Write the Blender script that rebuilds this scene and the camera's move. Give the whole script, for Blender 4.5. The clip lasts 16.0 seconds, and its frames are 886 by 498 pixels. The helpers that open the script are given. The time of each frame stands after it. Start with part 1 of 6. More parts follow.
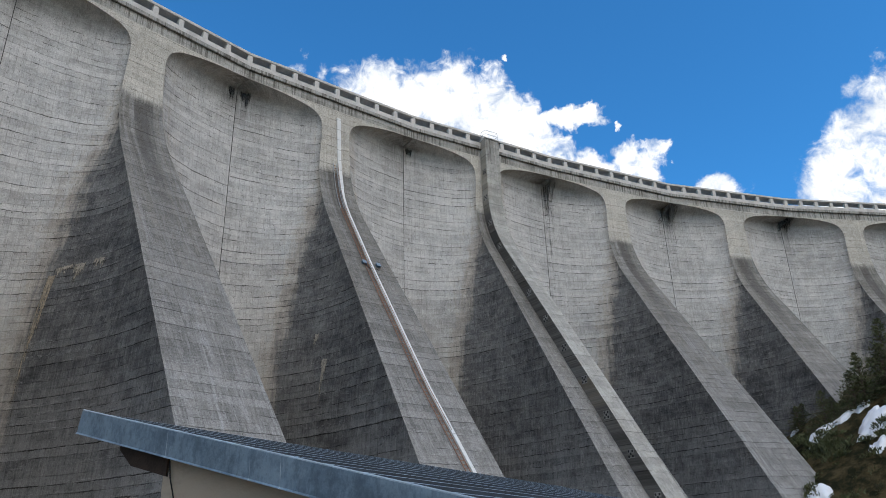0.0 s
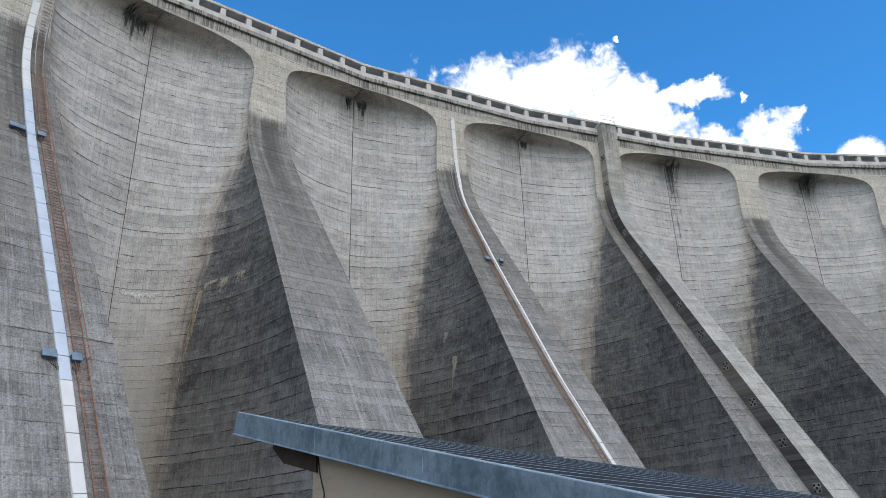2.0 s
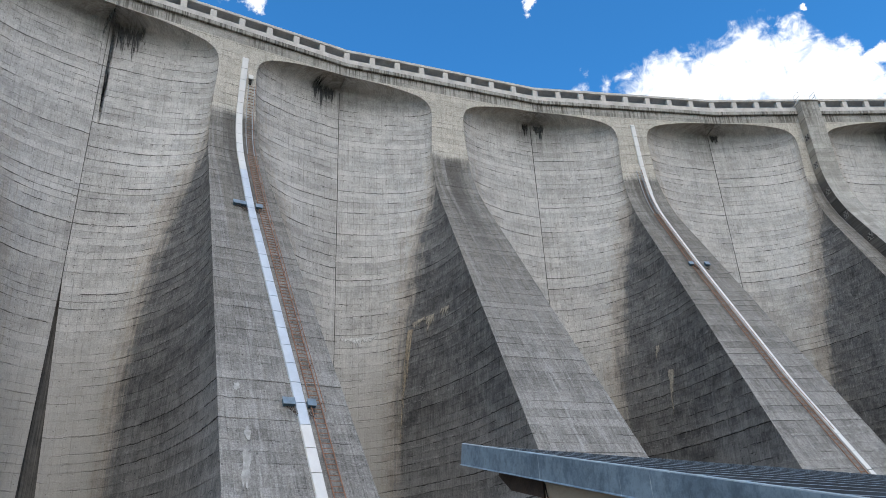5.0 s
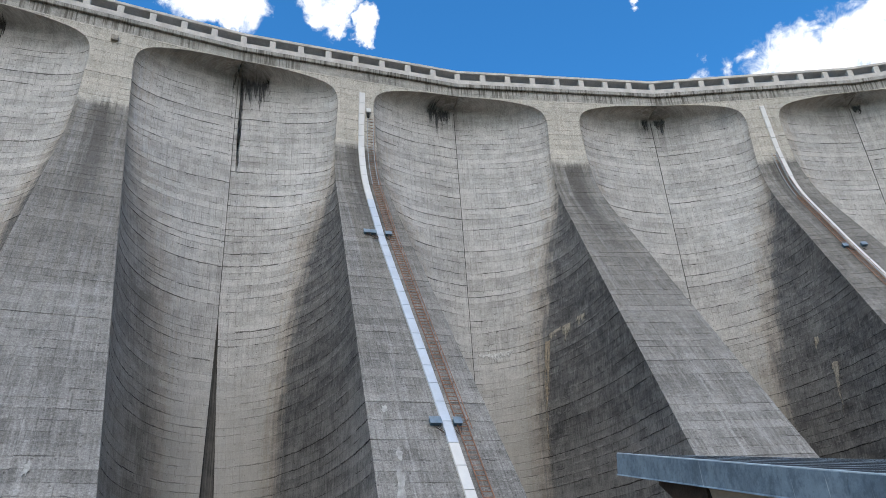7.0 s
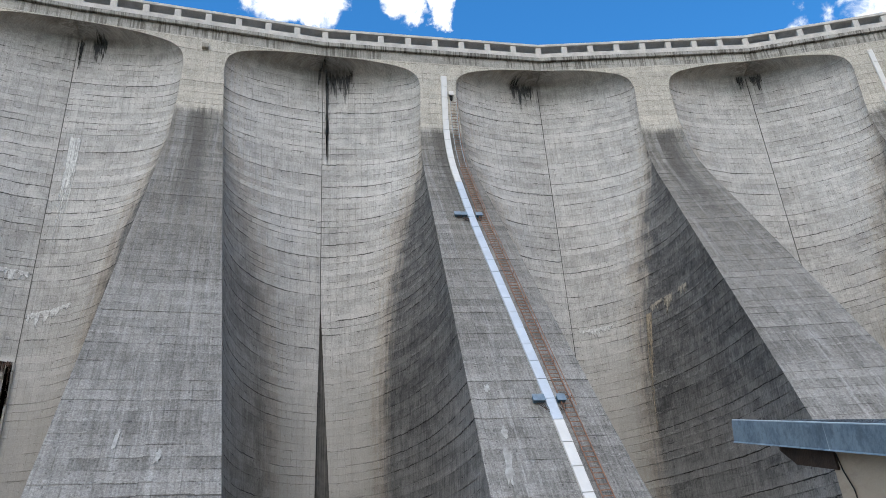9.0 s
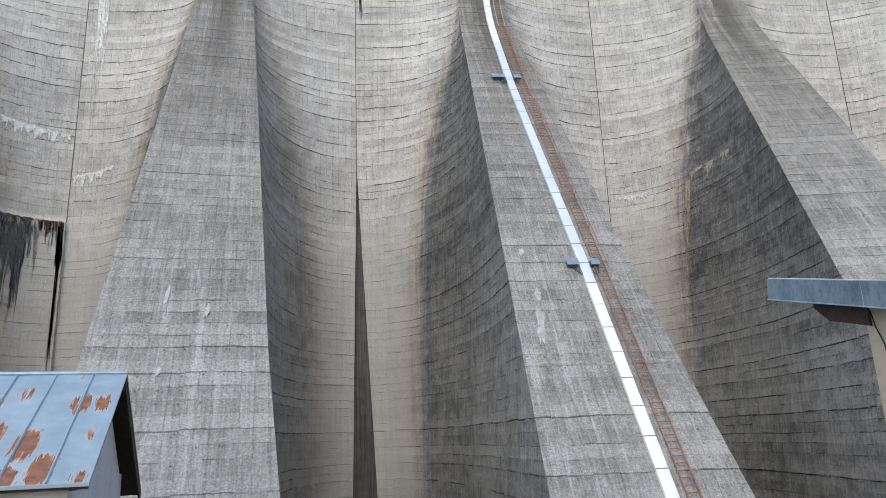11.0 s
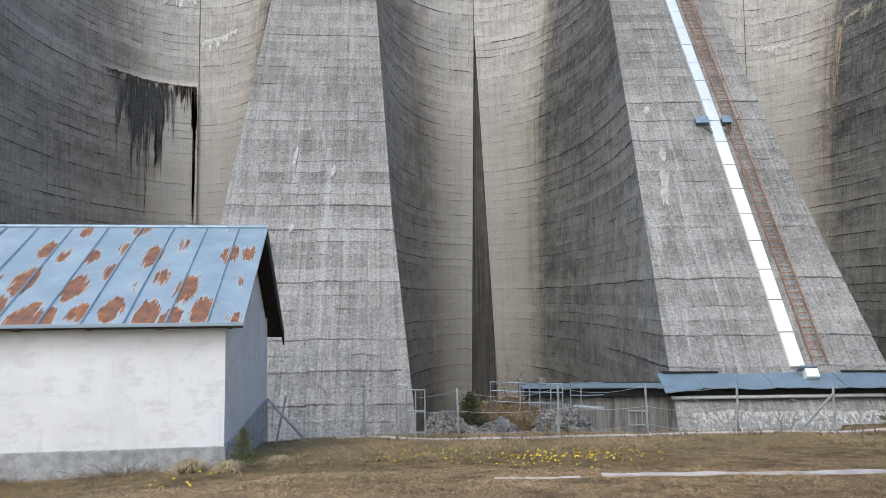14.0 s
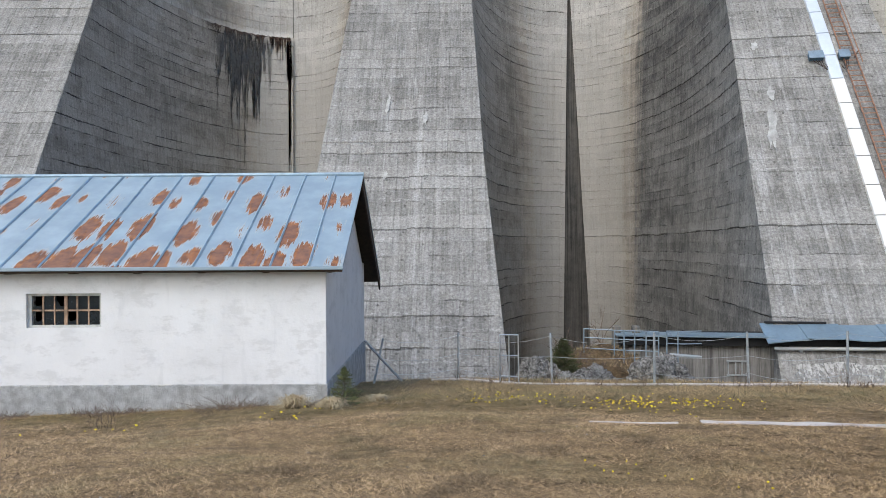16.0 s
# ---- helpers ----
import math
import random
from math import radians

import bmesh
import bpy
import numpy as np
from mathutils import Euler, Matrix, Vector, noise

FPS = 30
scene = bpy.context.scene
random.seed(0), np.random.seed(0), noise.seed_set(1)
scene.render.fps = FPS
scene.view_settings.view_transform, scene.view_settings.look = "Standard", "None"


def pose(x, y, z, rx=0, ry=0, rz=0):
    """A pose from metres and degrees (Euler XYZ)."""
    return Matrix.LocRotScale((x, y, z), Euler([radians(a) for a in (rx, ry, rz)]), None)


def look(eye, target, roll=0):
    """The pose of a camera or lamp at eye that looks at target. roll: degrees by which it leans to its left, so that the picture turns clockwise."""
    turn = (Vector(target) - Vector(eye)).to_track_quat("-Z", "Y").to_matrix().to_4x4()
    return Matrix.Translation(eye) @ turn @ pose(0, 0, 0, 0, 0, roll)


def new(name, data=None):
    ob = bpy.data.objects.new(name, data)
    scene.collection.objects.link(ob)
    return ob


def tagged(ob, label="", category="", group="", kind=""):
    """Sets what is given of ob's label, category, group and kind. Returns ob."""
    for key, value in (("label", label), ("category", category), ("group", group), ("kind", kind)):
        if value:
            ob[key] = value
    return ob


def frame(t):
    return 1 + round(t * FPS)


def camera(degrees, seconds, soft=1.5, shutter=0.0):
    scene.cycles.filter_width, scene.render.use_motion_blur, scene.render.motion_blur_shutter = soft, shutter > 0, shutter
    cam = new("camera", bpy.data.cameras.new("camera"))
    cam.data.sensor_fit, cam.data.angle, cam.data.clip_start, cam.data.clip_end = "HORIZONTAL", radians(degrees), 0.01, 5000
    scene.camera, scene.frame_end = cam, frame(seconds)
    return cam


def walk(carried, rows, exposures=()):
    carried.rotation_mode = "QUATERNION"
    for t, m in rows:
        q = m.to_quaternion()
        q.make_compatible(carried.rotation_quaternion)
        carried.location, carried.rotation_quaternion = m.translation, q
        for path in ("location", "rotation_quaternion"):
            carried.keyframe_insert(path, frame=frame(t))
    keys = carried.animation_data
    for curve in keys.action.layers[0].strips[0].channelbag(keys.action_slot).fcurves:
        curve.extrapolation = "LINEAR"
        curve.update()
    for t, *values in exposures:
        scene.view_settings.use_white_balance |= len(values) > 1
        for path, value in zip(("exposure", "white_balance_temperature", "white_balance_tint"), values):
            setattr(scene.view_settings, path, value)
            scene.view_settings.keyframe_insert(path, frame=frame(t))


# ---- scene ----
# camera: seconds, place, Euler turns in degrees
cam = camera(63.4, 16.0, soft=0.8)
PATH = [
    (0.0, 0.000, 0.000, 1.650, 112.264, 1.464, 1.510),
    (0.5, 0.001, 0.002, 1.640, 112.200, 1.572, 3.736),
    (1.0, -0.004, 0.000, 1.634, 112.151, 1.536, 6.772),
    (1.5, -0.009, 0.004, 1.631, 112.133, 1.429, 9.771),
    (2.0, -0.017, 0.001, 1.634, 112.170, 1.516, 12.033),
    (2.5, -0.016, -0.008, 1.638, 112.303, 1.668, 14.084),
    (3.0, -0.003, -0.022, 1.633, 112.748, 1.850, 16.720),
    (3.5, 0.008, -0.058, 1.637, 113.263, 2.299, 19.383),
    (4.0, 0.015, -0.093, 1.619, 113.786, 2.275, 22.723),
    (4.5, 0.020, -0.118, 1.617, 114.173, 2.314, 25.716),
    (5.0, 0.020, -0.133, 1.613, 114.662, 2.509, 29.257),
    (7.5, 0.038, -0.264, 1.589, 116.640, 3.494, 43.631),
    (8.0, 0.028, -0.263, 1.579, 116.828, 3.620, 46.272),
    (8.5, 0.011, -0.258, 1.568, 116.623, 3.702, 47.989),
    (9.0, -0.004, -0.255, 1.550, 115.339, 3.541, 49.161),
    (11.5, -0.023, -0.341, 1.439, 102.443, 1.861, 52.331),
    (12.0, -0.023, -0.370, 1.424, 100.575, 1.554, 53.250),
    (12.5, -0.017, -0.392, 1.405, 98.914, 1.246, 54.821),
    (13.0, -0.014, -0.415, 1.395, 97.267, 1.001, 56.761),
    (13.5, -0.013, -0.456, 1.380, 95.446, 0.731, 58.651),
    (14.0, -0.012, -0.485, 1.361, 94.062, 0.510, 60.658),
    (14.5, -0.013, -0.510, 1.343, 92.351, 0.441, 62.366),
    (15.0, -0.011, -0.513, 1.314, 91.218, 0.459, 64.260),
    (15.5, -0.019, -0.529, 1.313, 90.511, 0.345, 66.168),
    (16.0, -0.031, -0.548, 1.306, 89.987, 0.345, 67.880),
]
walk(cam, [(t, pose(x, y, z, rx, ry, rz)) for t, x, y, z, rx, ry, rz in PATH],
     [(0.0, 0.78, 6450, 10), (1.0, 0.95, 6450, 10), (2.5, 1.09, 6500, 10), (5.0, 1.07, 6500, 10), (7.5, 1.12, 6500, 10), (9.0, 1.21, 6550, 10), (11.5, 1.62, 6800, 10), (16.0, 1.66, 6900, 10)])

# ---------------------------------------------------------------- world, sun
# the sun stands behind the camera and is veiled by cloud, so its light is weak and wide
SUN_AZ, SUN_EL = radians(140), radians(48)


class Nodes:
    """Short spelling for node trees."""

    def __init__(self, tree):
        self.tree, self.n, self.l = tree, tree.nodes, tree.links

    def add(self, kind, **props):
        node = self.n.new(kind)
        for k, v in props.items():
            setattr(node, k, v)
        return node

    def put(self, sock, value):
        if isinstance(value, bpy.types.NodeSocket):
            self.l.new(value, sock)
        elif value is not None:
            if isinstance(value, (tuple, list)) and len(value) == 3 and sock.type == "RGBA":
                value = (*value, 1)
            sock.default_value = value

    def math(self, op, a, b=None, c=None, clamp=False):
        m = self.add("ShaderNodeMath", operation=op, use_clamp=clamp)
        for s, v in zip(m.inputs, (a, b, c)):
            self.put(s, v)
        return m.outputs[0]

    def vec(self, op, a, b=None, out=0):
        m = self.add("ShaderNodeVectorMath", operation=op)
        self.put(m.inputs[0], a)
        if b is not None:
            self.put(m.inputs[1], b)
        return m.outputs[out]

    def step(self, x, lo, hi, smooth=True):
        m = self.add("ShaderNodeMapRange", interpolation_type="SMOOTHSTEP" if smooth else "LINEAR")
        self.put(m.inputs[0], x)
        self.put(m.inputs[1], lo)
        self.put(m.inputs[2], hi)
        return m.outputs[0]

    def noise(self, at, scale, detail=4, rough=0.55, out=0, distortion=0.0):
        t = self.add("ShaderNodeTexNoise")
        self.put(t.inputs["Vector"], at)
        t.inputs["Scale"].default_value, t.inputs["Detail"].default_value = scale, detail
        t.inputs["Roughness"].default_value, t.inputs["Distortion"].default_value = rough, distortion
        return t.outputs[out]

    def mix(self, f, a, b, mode="MIX"):
        m = self.add("ShaderNodeMix", data_type="RGBA", blend_type=mode)
        self.put(m.inputs[0], f)
        self.put(m.inputs[6], a)
        self.put(m.inputs[7], b)
        return m.outputs[2]

    def scaled(self, at, s):
        m = self.add("ShaderNodeMapping")
        self.put(m.inputs[0], at)
        m.inputs["Scale"].default_value = s
        return m.outputs[0]

    def split(self, at):
        m = self.add("ShaderNodeSeparateXYZ")
        self.put(m.inputs[0], at)
        return m.outputs

    def bump(self, h, strength, dist, normal=None):
        b = self.add("ShaderNodeBump")
        self.put(b.inputs["Height"], h)
        b.inputs["Strength"].default_value, b.inputs["Distance"].default_value = strength, dist
        if normal is not None:
            self.put(b.inputs["Normal"], normal)
        return b.outputs[0]


def sky_world():
    w = bpy.data.worlds.new("sky")
    w.use_nodes = True
    scene.world = w
    g = Nodes(w.node_tree)
    g.n.clear()
    sky = g.add("ShaderNodeTexSky", sky_type="NISHITA", sun_disc=False)
    sky.sun_elevation, sky.sun_rotation = SUN_EL, SUN_AZ
    sky.altitude, sky.air_density, sky.dust_density, sky.ozone_density = 1500, 1.0, 0.4, 1.5
    d = g.add("ShaderNodeTexCoord").outputs["Generated"]
    # cumulus: soft lobes with a broken edge; azimuth, elevation, half width, half height in degrees
    lobes = ((-14.2, 33.2, 3.0, 3.0), (-7.6, 33.4, 4.4, 4.0), (-0.6, 33.4, 4.4, 4.5), (3.8, 33.4, 2.7, 3.9), (6.6, 31.0, 3.0, 3.5), (10.2, 31.9, 3.0, 1.5), (13.0, 32.1, 1.4, 1.1),
             (12.2, 27.2, 2.8, 2.1), (16.8, 27.2, 2.3, 2.2), (18.9, 27.8, 1.3, 1.2), (22.6, 23.7, 2.5, 2.0), (5.4, 37.0, 0.55, 0.4), (15.3, 30.9, 0.5, 0.7), (9.0, 29.0, 3.0, 1.6),
             (33.2, 23.4, 4.6, 4.4), (36.6, 25.2, 4.6, 5.0), (44.0, 28.0, 7.0, 8.0), (-17.4, 43.0, 1.4, 1.0), (-12.2, 42.5, 0.9, 0.7),
             (-63.6, 45.6, 5.4, 3.4), (-58.2, 45.2, 3.4, 2.8), (-50.0, 45.4, 3.4, 2.6), (-46.2, 43.6, 1.7, 1.6))
    s = g.split(d)
    az = g.math("MULTIPLY", g.math("ARCTAN2", s[0], s[1]), 57.2958)
    el = g.math("MULTIPLY", g.math("ARCSINE", s[2]), 57.2958)
    wob = g.noise(d, 9, 5, 0.6, out=1)
    ws = g.split(g.vec("SUBTRACT", wob, (0.5, 0.5, 0.5)))
    ws2 = g.split(g.vec("SUBTRACT", g.noise(d, 31, 5, 0.6, out=1), (0.5, 0.5, 0.5)))
    az = g.math("ADD", az, g.math("ADD", g.math("MULTIPLY", ws[0], 7.0), g.math("MULTIPLY", ws2[0], 3.0)))
    el = g.math("ADD", el, g.math("ADD", g.math("MULTIPLY", ws[1], 6.0), g.math("MULTIPLY", ws2[1], 3.0)))
    field = None
    for a, e, sa, se in lobes:
        q = g.math("ADD", g.math("POWER", g.math("ABSOLUTE", g.math("DIVIDE", g.math("SUBTRACT", az, a), sa)), 2),
                   g.math("POWER", g.math("ABSOLUTE", g.math("DIVIDE", g.math("SUBTRACT", el, e), se)), 2))
        v = g.math("SUBTRACT", 1.0, q)
        field = v if field is None else g.math("MAXIMUM", field, v)
    # unseen cloud cover outside the view, added and brightened to light the dam
    away = g.step(g.vec("DOT_PRODUCT", d, (-0.30, 0.74, 0.60), out=1), 0.62, 0.30)
    field = g.math("MAXIMUM", field, g.math("SUBTRACT", g.math("MULTIPLY", away, g.math("MULTIPLY", g.step(g.noise(d, 2.2, 4, 0.55), 0.30, 0.56), 2.3)), 1.3))
    puff = g.noise(d, 13, 9, 0.60)
    curl = g.noise(d, 42, 8, 0.66, distortion=0.6)
    dens = g.math("ADD", g.math("MINIMUM", g.math("MULTIPLY", field, 1.3), 0.9), g.math("ADD", g.math("MULTIPLY", g.math("SUBTRACT", puff, 0.5), 2.6), g.math("MULTIPLY", g.math("SUBTRACT", curl, 0.5), 1.7)))
    cover = g.mix(away, g.step(dens, -0.05, 0.95), g.step(dens, -0.05, 0.66))
    shade = g.step(g.math("ADD", g.math("ADD", g.math("MULTIPLY", g.noise(d, 17, 7, 0.62), 0.7), g.math("MULTIPLY", curl, 0.3)), g.math("MULTIPLY", dens, 0.10)), 0.42, 0.70)
    white = g.mix(away, g.mix(shade, (3.7, 4.0, 4.4), (6.2, 6.2, 6.2)), g.mix(shade, (4.4, 4.6, 4.9), (6.9, 6.85, 6.8)))
    blue = g.mix(1.0, sky.outputs[0], (0.24, 0.75, 1.06), "MULTIPLY")
    col = g.mix(cover, blue, white)
    bg = g.add("ShaderNodeBackground")
    g.put(bg.inputs[0], col)
    bg.inputs[1].default_value = 0.125
    g.l.new(bg.outputs[0], g.add("ShaderNodeOutputWorld").inputs[0])


sky_world()
sun_data = bpy.data.lights.new("sun", "SUN")
sun_data.energy, sun_data.angle, sun_data.color = 0.55, radians(22), (1.0, 0.96, 0.9)
sun = new("sun", sun_data)
sun.matrix_world = look((0, 0, 0), (-math.sin(SUN_AZ) * math.cos(SUN_EL), -math.cos(SUN_AZ) * math.cos(SUN_EL), -math.sin(SUN_EL)))


# ---------------------------------------------------------------- materials
def material(name):
    m = bpy.data.materials.new(name)
    m.use_nodes = True
    g = Nodes(m.node_tree)
    g.n.clear()
    b = g.add("ShaderNodeBsdfPrincipled")
    g.l.new(b.outputs[0], g.add("ShaderNodeOutputMaterial").inputs[0])
    tc = g.add("ShaderNodeTexCoord")
    return m, g, b, tc


def simple(name, col, rough=0.6, metal=0.0, var=0.25, scale=3.0, bump=0.15, dist=0.01):
    """A surface with two scales of tonal change and a fine relief."""
    m, g, b, tc = material(name)
    at = tc.outputs["Object"]
    n1, n2 = g.noise(at, scale, 5), g.noise(at, scale * 9, 3)
    f = g.math("ADD", g.math("MULTIPLY", n1, 0.7), g.math("MULTIPLY", n2, 0.3))
    lo, hi = [c * (1 - var) for c in col], [min(1, c * (1 + var)) for c in col]
    g.put(b.inputs["Base Color"], g.mix(g.step(f, 0.3, 0.7), tuple(lo), tuple(hi)))
    b.inputs["Roughness"].default_value, b.inputs["Metallic"].default_value = rough, metal
    g.put(b.inputs["Normal"], g.bump(n2, bump, dist))
    return m


def concrete(name, kind):
    """Cast dam concrete in lifts half a metre high. Object x is downstream, y along the crest, z up; flanks carry a UV map in metres."""
    m, g, b, tc = material(name)
    ob, uv = tc.outputs["Object"], tc.outputs["UV"]
    s, u, z = g.split(ob)[0:3]
    own = g.add("ShaderNodeObjectInfo").outputs["Random"]       # every bay weathers in its own way
    uu = g.split(uv)[0] if kind == "flank" else u
    fu = g.math("ADD", uu, g.math("MULTIPLY", own, 731.0))
    far = g.math("MULTIPLY", own, 57.0)

    def xyz(x, y, w):
        c = g.add("ShaderNodeCombineXYZ")
        for sock, v in zip(c.inputs, (x, y, w)):
            g.put(sock, v)
        return c.outputs[0]

    def skin(su, sv, detail=4, rough=0.65, w=0.0):
        """Noise over the surface, stretched along it or up it."""
        return g.noise(xyz(g.math("MULTIPLY", fu, su), g.math("MULTIPLY", z, sv), g.math("ADD", far, w)), 1.0, detail, rough)

    def fall(k, kz, detail=4, rough=0.65, w=0.0):
        """Noise drawn out straight down, as water runs."""
        at = g.vec("ADD", g.scaled(xyz(s if kind == "flank" else 0.0, u, z), (k, k, kz)), xyz(g.math("MULTIPLY", own, 71.0), far, w))
        return g.noise(at, 1.0, detail, rough)

    def dev(n, amount):
        return g.math("MULTIPLY", g.math("SUBTRACT", n, 0.5), amount)

    def total(*terms):
        acc = terms[0]
        for t in terms[1:]:
            acc = g.math("ADD", acc, t)
        return acc

    def times(*terms):
        acc = terms[0]
        for t in terms[1:]:
            acc = g.math("MULTIPLY", acc, t)
        return acc

    def white(x, y=None):
        wn = g.add("ShaderNodeTexWhiteNoise", noise_dimensions="3D")
        g.put(wn.inputs["Vector"], xyz(x, y if y is not None else 0.0, far))
        return wn.outputs[0]

    def dim(col, f, k):
        return g.mix(f, col, g.mix(1.0, col, k, "MULTIPLY"))

    big, mid, fine = skin(0.14, 0.14, 5, 0.6, 1.0), skin(0.9, 1.1, 5, 0.65, 2.0), skin(6.0, 7.5, 5, 0.72, 3.0)
    streak, streak2 = fall(1.9, 0.06, 4, 0.65, 4.0), fall(5.5, 0.15, 4, 0.65, 5.0)
    bands = skin(0.55, 5.5, 6, 0.75, 6.0)
    grain = fall(14.0, 1.6, 4, 0.75, 19.0)
    ragged = skin(2.6, 3.0, 5, 0.75, 7.0)
    # the lifts: boundaries wander a little, break off and differ in weight
    H = 0.52
    rise = g.math("DIVIDE", total(z, dev(skin(0.22, 0.8, 2, 0.5, 8.0), 0.10), dev(ragged, 0.13), dev(white(g.math("FLOOR", g.math("DIVIDE", fu, 1.0)), 7.0), 0.06)), H)
    row, fr = g.math("FLOOR", rise), g.math("FRACT", rise)
    edge = g.math("FLOOR", g.math("ADD", rise, 0.5))
    d = g.math("MULTIPLY", g.math("SUBTRACT", 0.5, g.math("ABSOLUTE", g.math("SUBTRACT", fr, 0.5))), H)
    odd = g.math("MULTIPLY", g.math("FRACT", g.math("MULTIPLY", g.math("ADD", edge, 400.0), 0.5)), 2.0)
    heavy = g.math("ADD", g.math("MULTIPLY", white(edge), 0.62), g.math("MULTIPLY", g.math("SUBTRACT", 1.0, odd), 0.38))
    gap = g.noise(xyz(g.math("MULTIPLY", fu, 0.48), g.math("MULTIPLY", edge, 5.37), far), 1.0, 5, 0.7)
    on = g.step(g.math("ADD", gap, g.math("MULTIPLY", heavy, 0.26)), 0.62, 0.76)
    joint = g.step(g.math("ABSOLUTE", g.math("SUBTRACT", edge, 37.0)), 0.5, 0.4)        # one long pause in the pouring
    on = g.math("MAXIMUM", on, g.math("MULTIPLY", joint, 0.85 if kind == "flank" else 0.5))
    thick = times(g.step(g.noise(xyz(g.math("MULTIPLY", fu, 1.5), g.math("MULTIPLY", edge, 3.1), far), 1.0, 5, 0.75), 0.30, 0.80, False), g.math("ADD", 0.35, heavy), 0.034 if kind == "front" else 0.046)
    line = times(g.step(g.math("SUBTRACT", d, thick), 0.016, -0.004), on)
    thin = g.step(d, 0.034, 0.004)
    # pale crust and dirt that gather along the boundaries
    crusty = times(g.step(g.math("ABSOLUTE", g.math("SUBTRACT", fr, 0.22)), 0.30, 0.05), g.step(skin(3.4, 9.0, 6, 0.8, 9.0), 0.49, 0.62), g.step(g.noise(xyz(g.math("MULTIPLY", fu, 0.16), g.math("MULTIPLY", row, 2.9), far), 1.0, 3, 0.6), 0.46, 0.60))
    hang = times(g.step(fr, 0.45, 1.0), g.step(skin(9.0, 1.3, 5, 0.75, 10.0), 0.46, 0.62), g.math("ADD", 0.35, g.math("MULTIPLY", on, 0.65)))
    # form panels
    across = g.math("DIVIDE", g.math("ADD", fu, dev(ragged, 0.07)), 0.50)
    pj = g.math("ABSOLUTE", g.math("SUBTRACT", g.math("FRACT", across), 0.5))
    panel = times(g.step(pj, 0.440, 0.478), g.step(skin(1.0, 1.5, 5, 0.75, 11.0), 0.43, 0.57))
    block = white(g.math("FLOOR", across), row)
    lift_tone = white(row)
    # tie holes, two to a panel row
    hx = g.math("MULTIPLY", g.math("SUBTRACT", g.math("FRACT", g.math("DIVIDE", fu, 0.75)), 0.5), 0.75)
    hy = g.math("MULTIPLY", g.math("SUBTRACT", fr, 0.78), H)
    hr = g.math("SQRT", g.math("ADD", g.math("MULTIPLY", hx, hx), g.math("MULTIPLY", hy, hy)))
    hole = times(g.step(hr, 0.055, 0.030), g.step(white(g.math("FLOOR", g.math("DIVIDE", fu, 0.75)), row), 0.35, 0.40), g.step(skin(0.10, 0.10, 2, 0.5, 12.0), 0.42, 0.52))
    tone = total(0.5, dev(big, 0.40 if kind == "front" else 0.50), dev(mid, 0.26 if kind == "front" else 0.50), dev(fine, 0.42), dev(lift_tone, 0.13), dev(block, 0.09 if kind != "flank" else 0.06), dev(bands, 0.20), dev(streak2, 0.34), dev(streak, 0.16), dev(grain, 0.42))
    f = g.step(tone, 0.24, 0.76)
    smooth = None
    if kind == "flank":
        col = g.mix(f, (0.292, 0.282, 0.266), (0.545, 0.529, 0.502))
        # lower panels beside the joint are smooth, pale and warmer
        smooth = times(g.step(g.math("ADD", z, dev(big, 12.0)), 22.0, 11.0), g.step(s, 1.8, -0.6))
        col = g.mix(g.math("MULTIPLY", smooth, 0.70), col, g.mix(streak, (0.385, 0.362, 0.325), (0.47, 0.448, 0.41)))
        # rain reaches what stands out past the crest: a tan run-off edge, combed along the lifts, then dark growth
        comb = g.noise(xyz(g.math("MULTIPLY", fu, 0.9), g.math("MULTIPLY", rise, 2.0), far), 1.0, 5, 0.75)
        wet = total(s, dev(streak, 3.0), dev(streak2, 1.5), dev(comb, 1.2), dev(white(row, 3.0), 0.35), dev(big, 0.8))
        # right flanks: dark growth weaker, partly lightening what the sun misses
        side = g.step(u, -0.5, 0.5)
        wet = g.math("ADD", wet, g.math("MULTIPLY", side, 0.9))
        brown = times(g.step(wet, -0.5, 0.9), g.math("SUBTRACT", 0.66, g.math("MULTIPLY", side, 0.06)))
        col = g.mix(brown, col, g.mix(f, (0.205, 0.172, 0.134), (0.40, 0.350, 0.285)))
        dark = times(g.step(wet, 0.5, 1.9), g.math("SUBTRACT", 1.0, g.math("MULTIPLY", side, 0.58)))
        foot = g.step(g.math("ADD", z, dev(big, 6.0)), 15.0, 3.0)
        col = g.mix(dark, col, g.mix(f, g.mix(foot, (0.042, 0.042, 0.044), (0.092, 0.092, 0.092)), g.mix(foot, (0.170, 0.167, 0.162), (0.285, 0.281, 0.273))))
        # pale lime drips over the dark
        drip = g.math("ADD", g.math("MULTIPLY", fall(9.0, 0.45, 5, 0.75, 13.0), 0.6), g.math("MULTIPLY", fall(22.0, 1.5, 4, 0.7, 14.0), 0.4))
        drip = times(g.step(drip, 0.495, 0.60), g.step(wet, 0.7, 1.9), g.step(mid, 0.30, 0.62))
        col = g.mix(g.math("MULTIPLY", drip, g.math("ADD", 0.42, g.math("MULTIPLY", foot, 0.20))), col, (0.31, 0.303, 0.285))
        # leaks under the crest beside the joint
        near = g.step(g.math("ABSOLUTE", u), 6.6, 9.2)
        leak = times(near, g.step(z, 36.6, 42.4), g.step(g.math("ADD", g.math("MULTIPLY", streak, 0.6), g.math("MULTIPLY", streak2, 0.4)), 0.43, 0.56))
        col = g.mix(g.math("MULTIPLY", leak, 0.42), col, (0.045, 0.043, 0.041))
        col = g.mix(times(crusty, 0.22), col, (0.56, 0.55, 0.53))
    elif kind == "front":
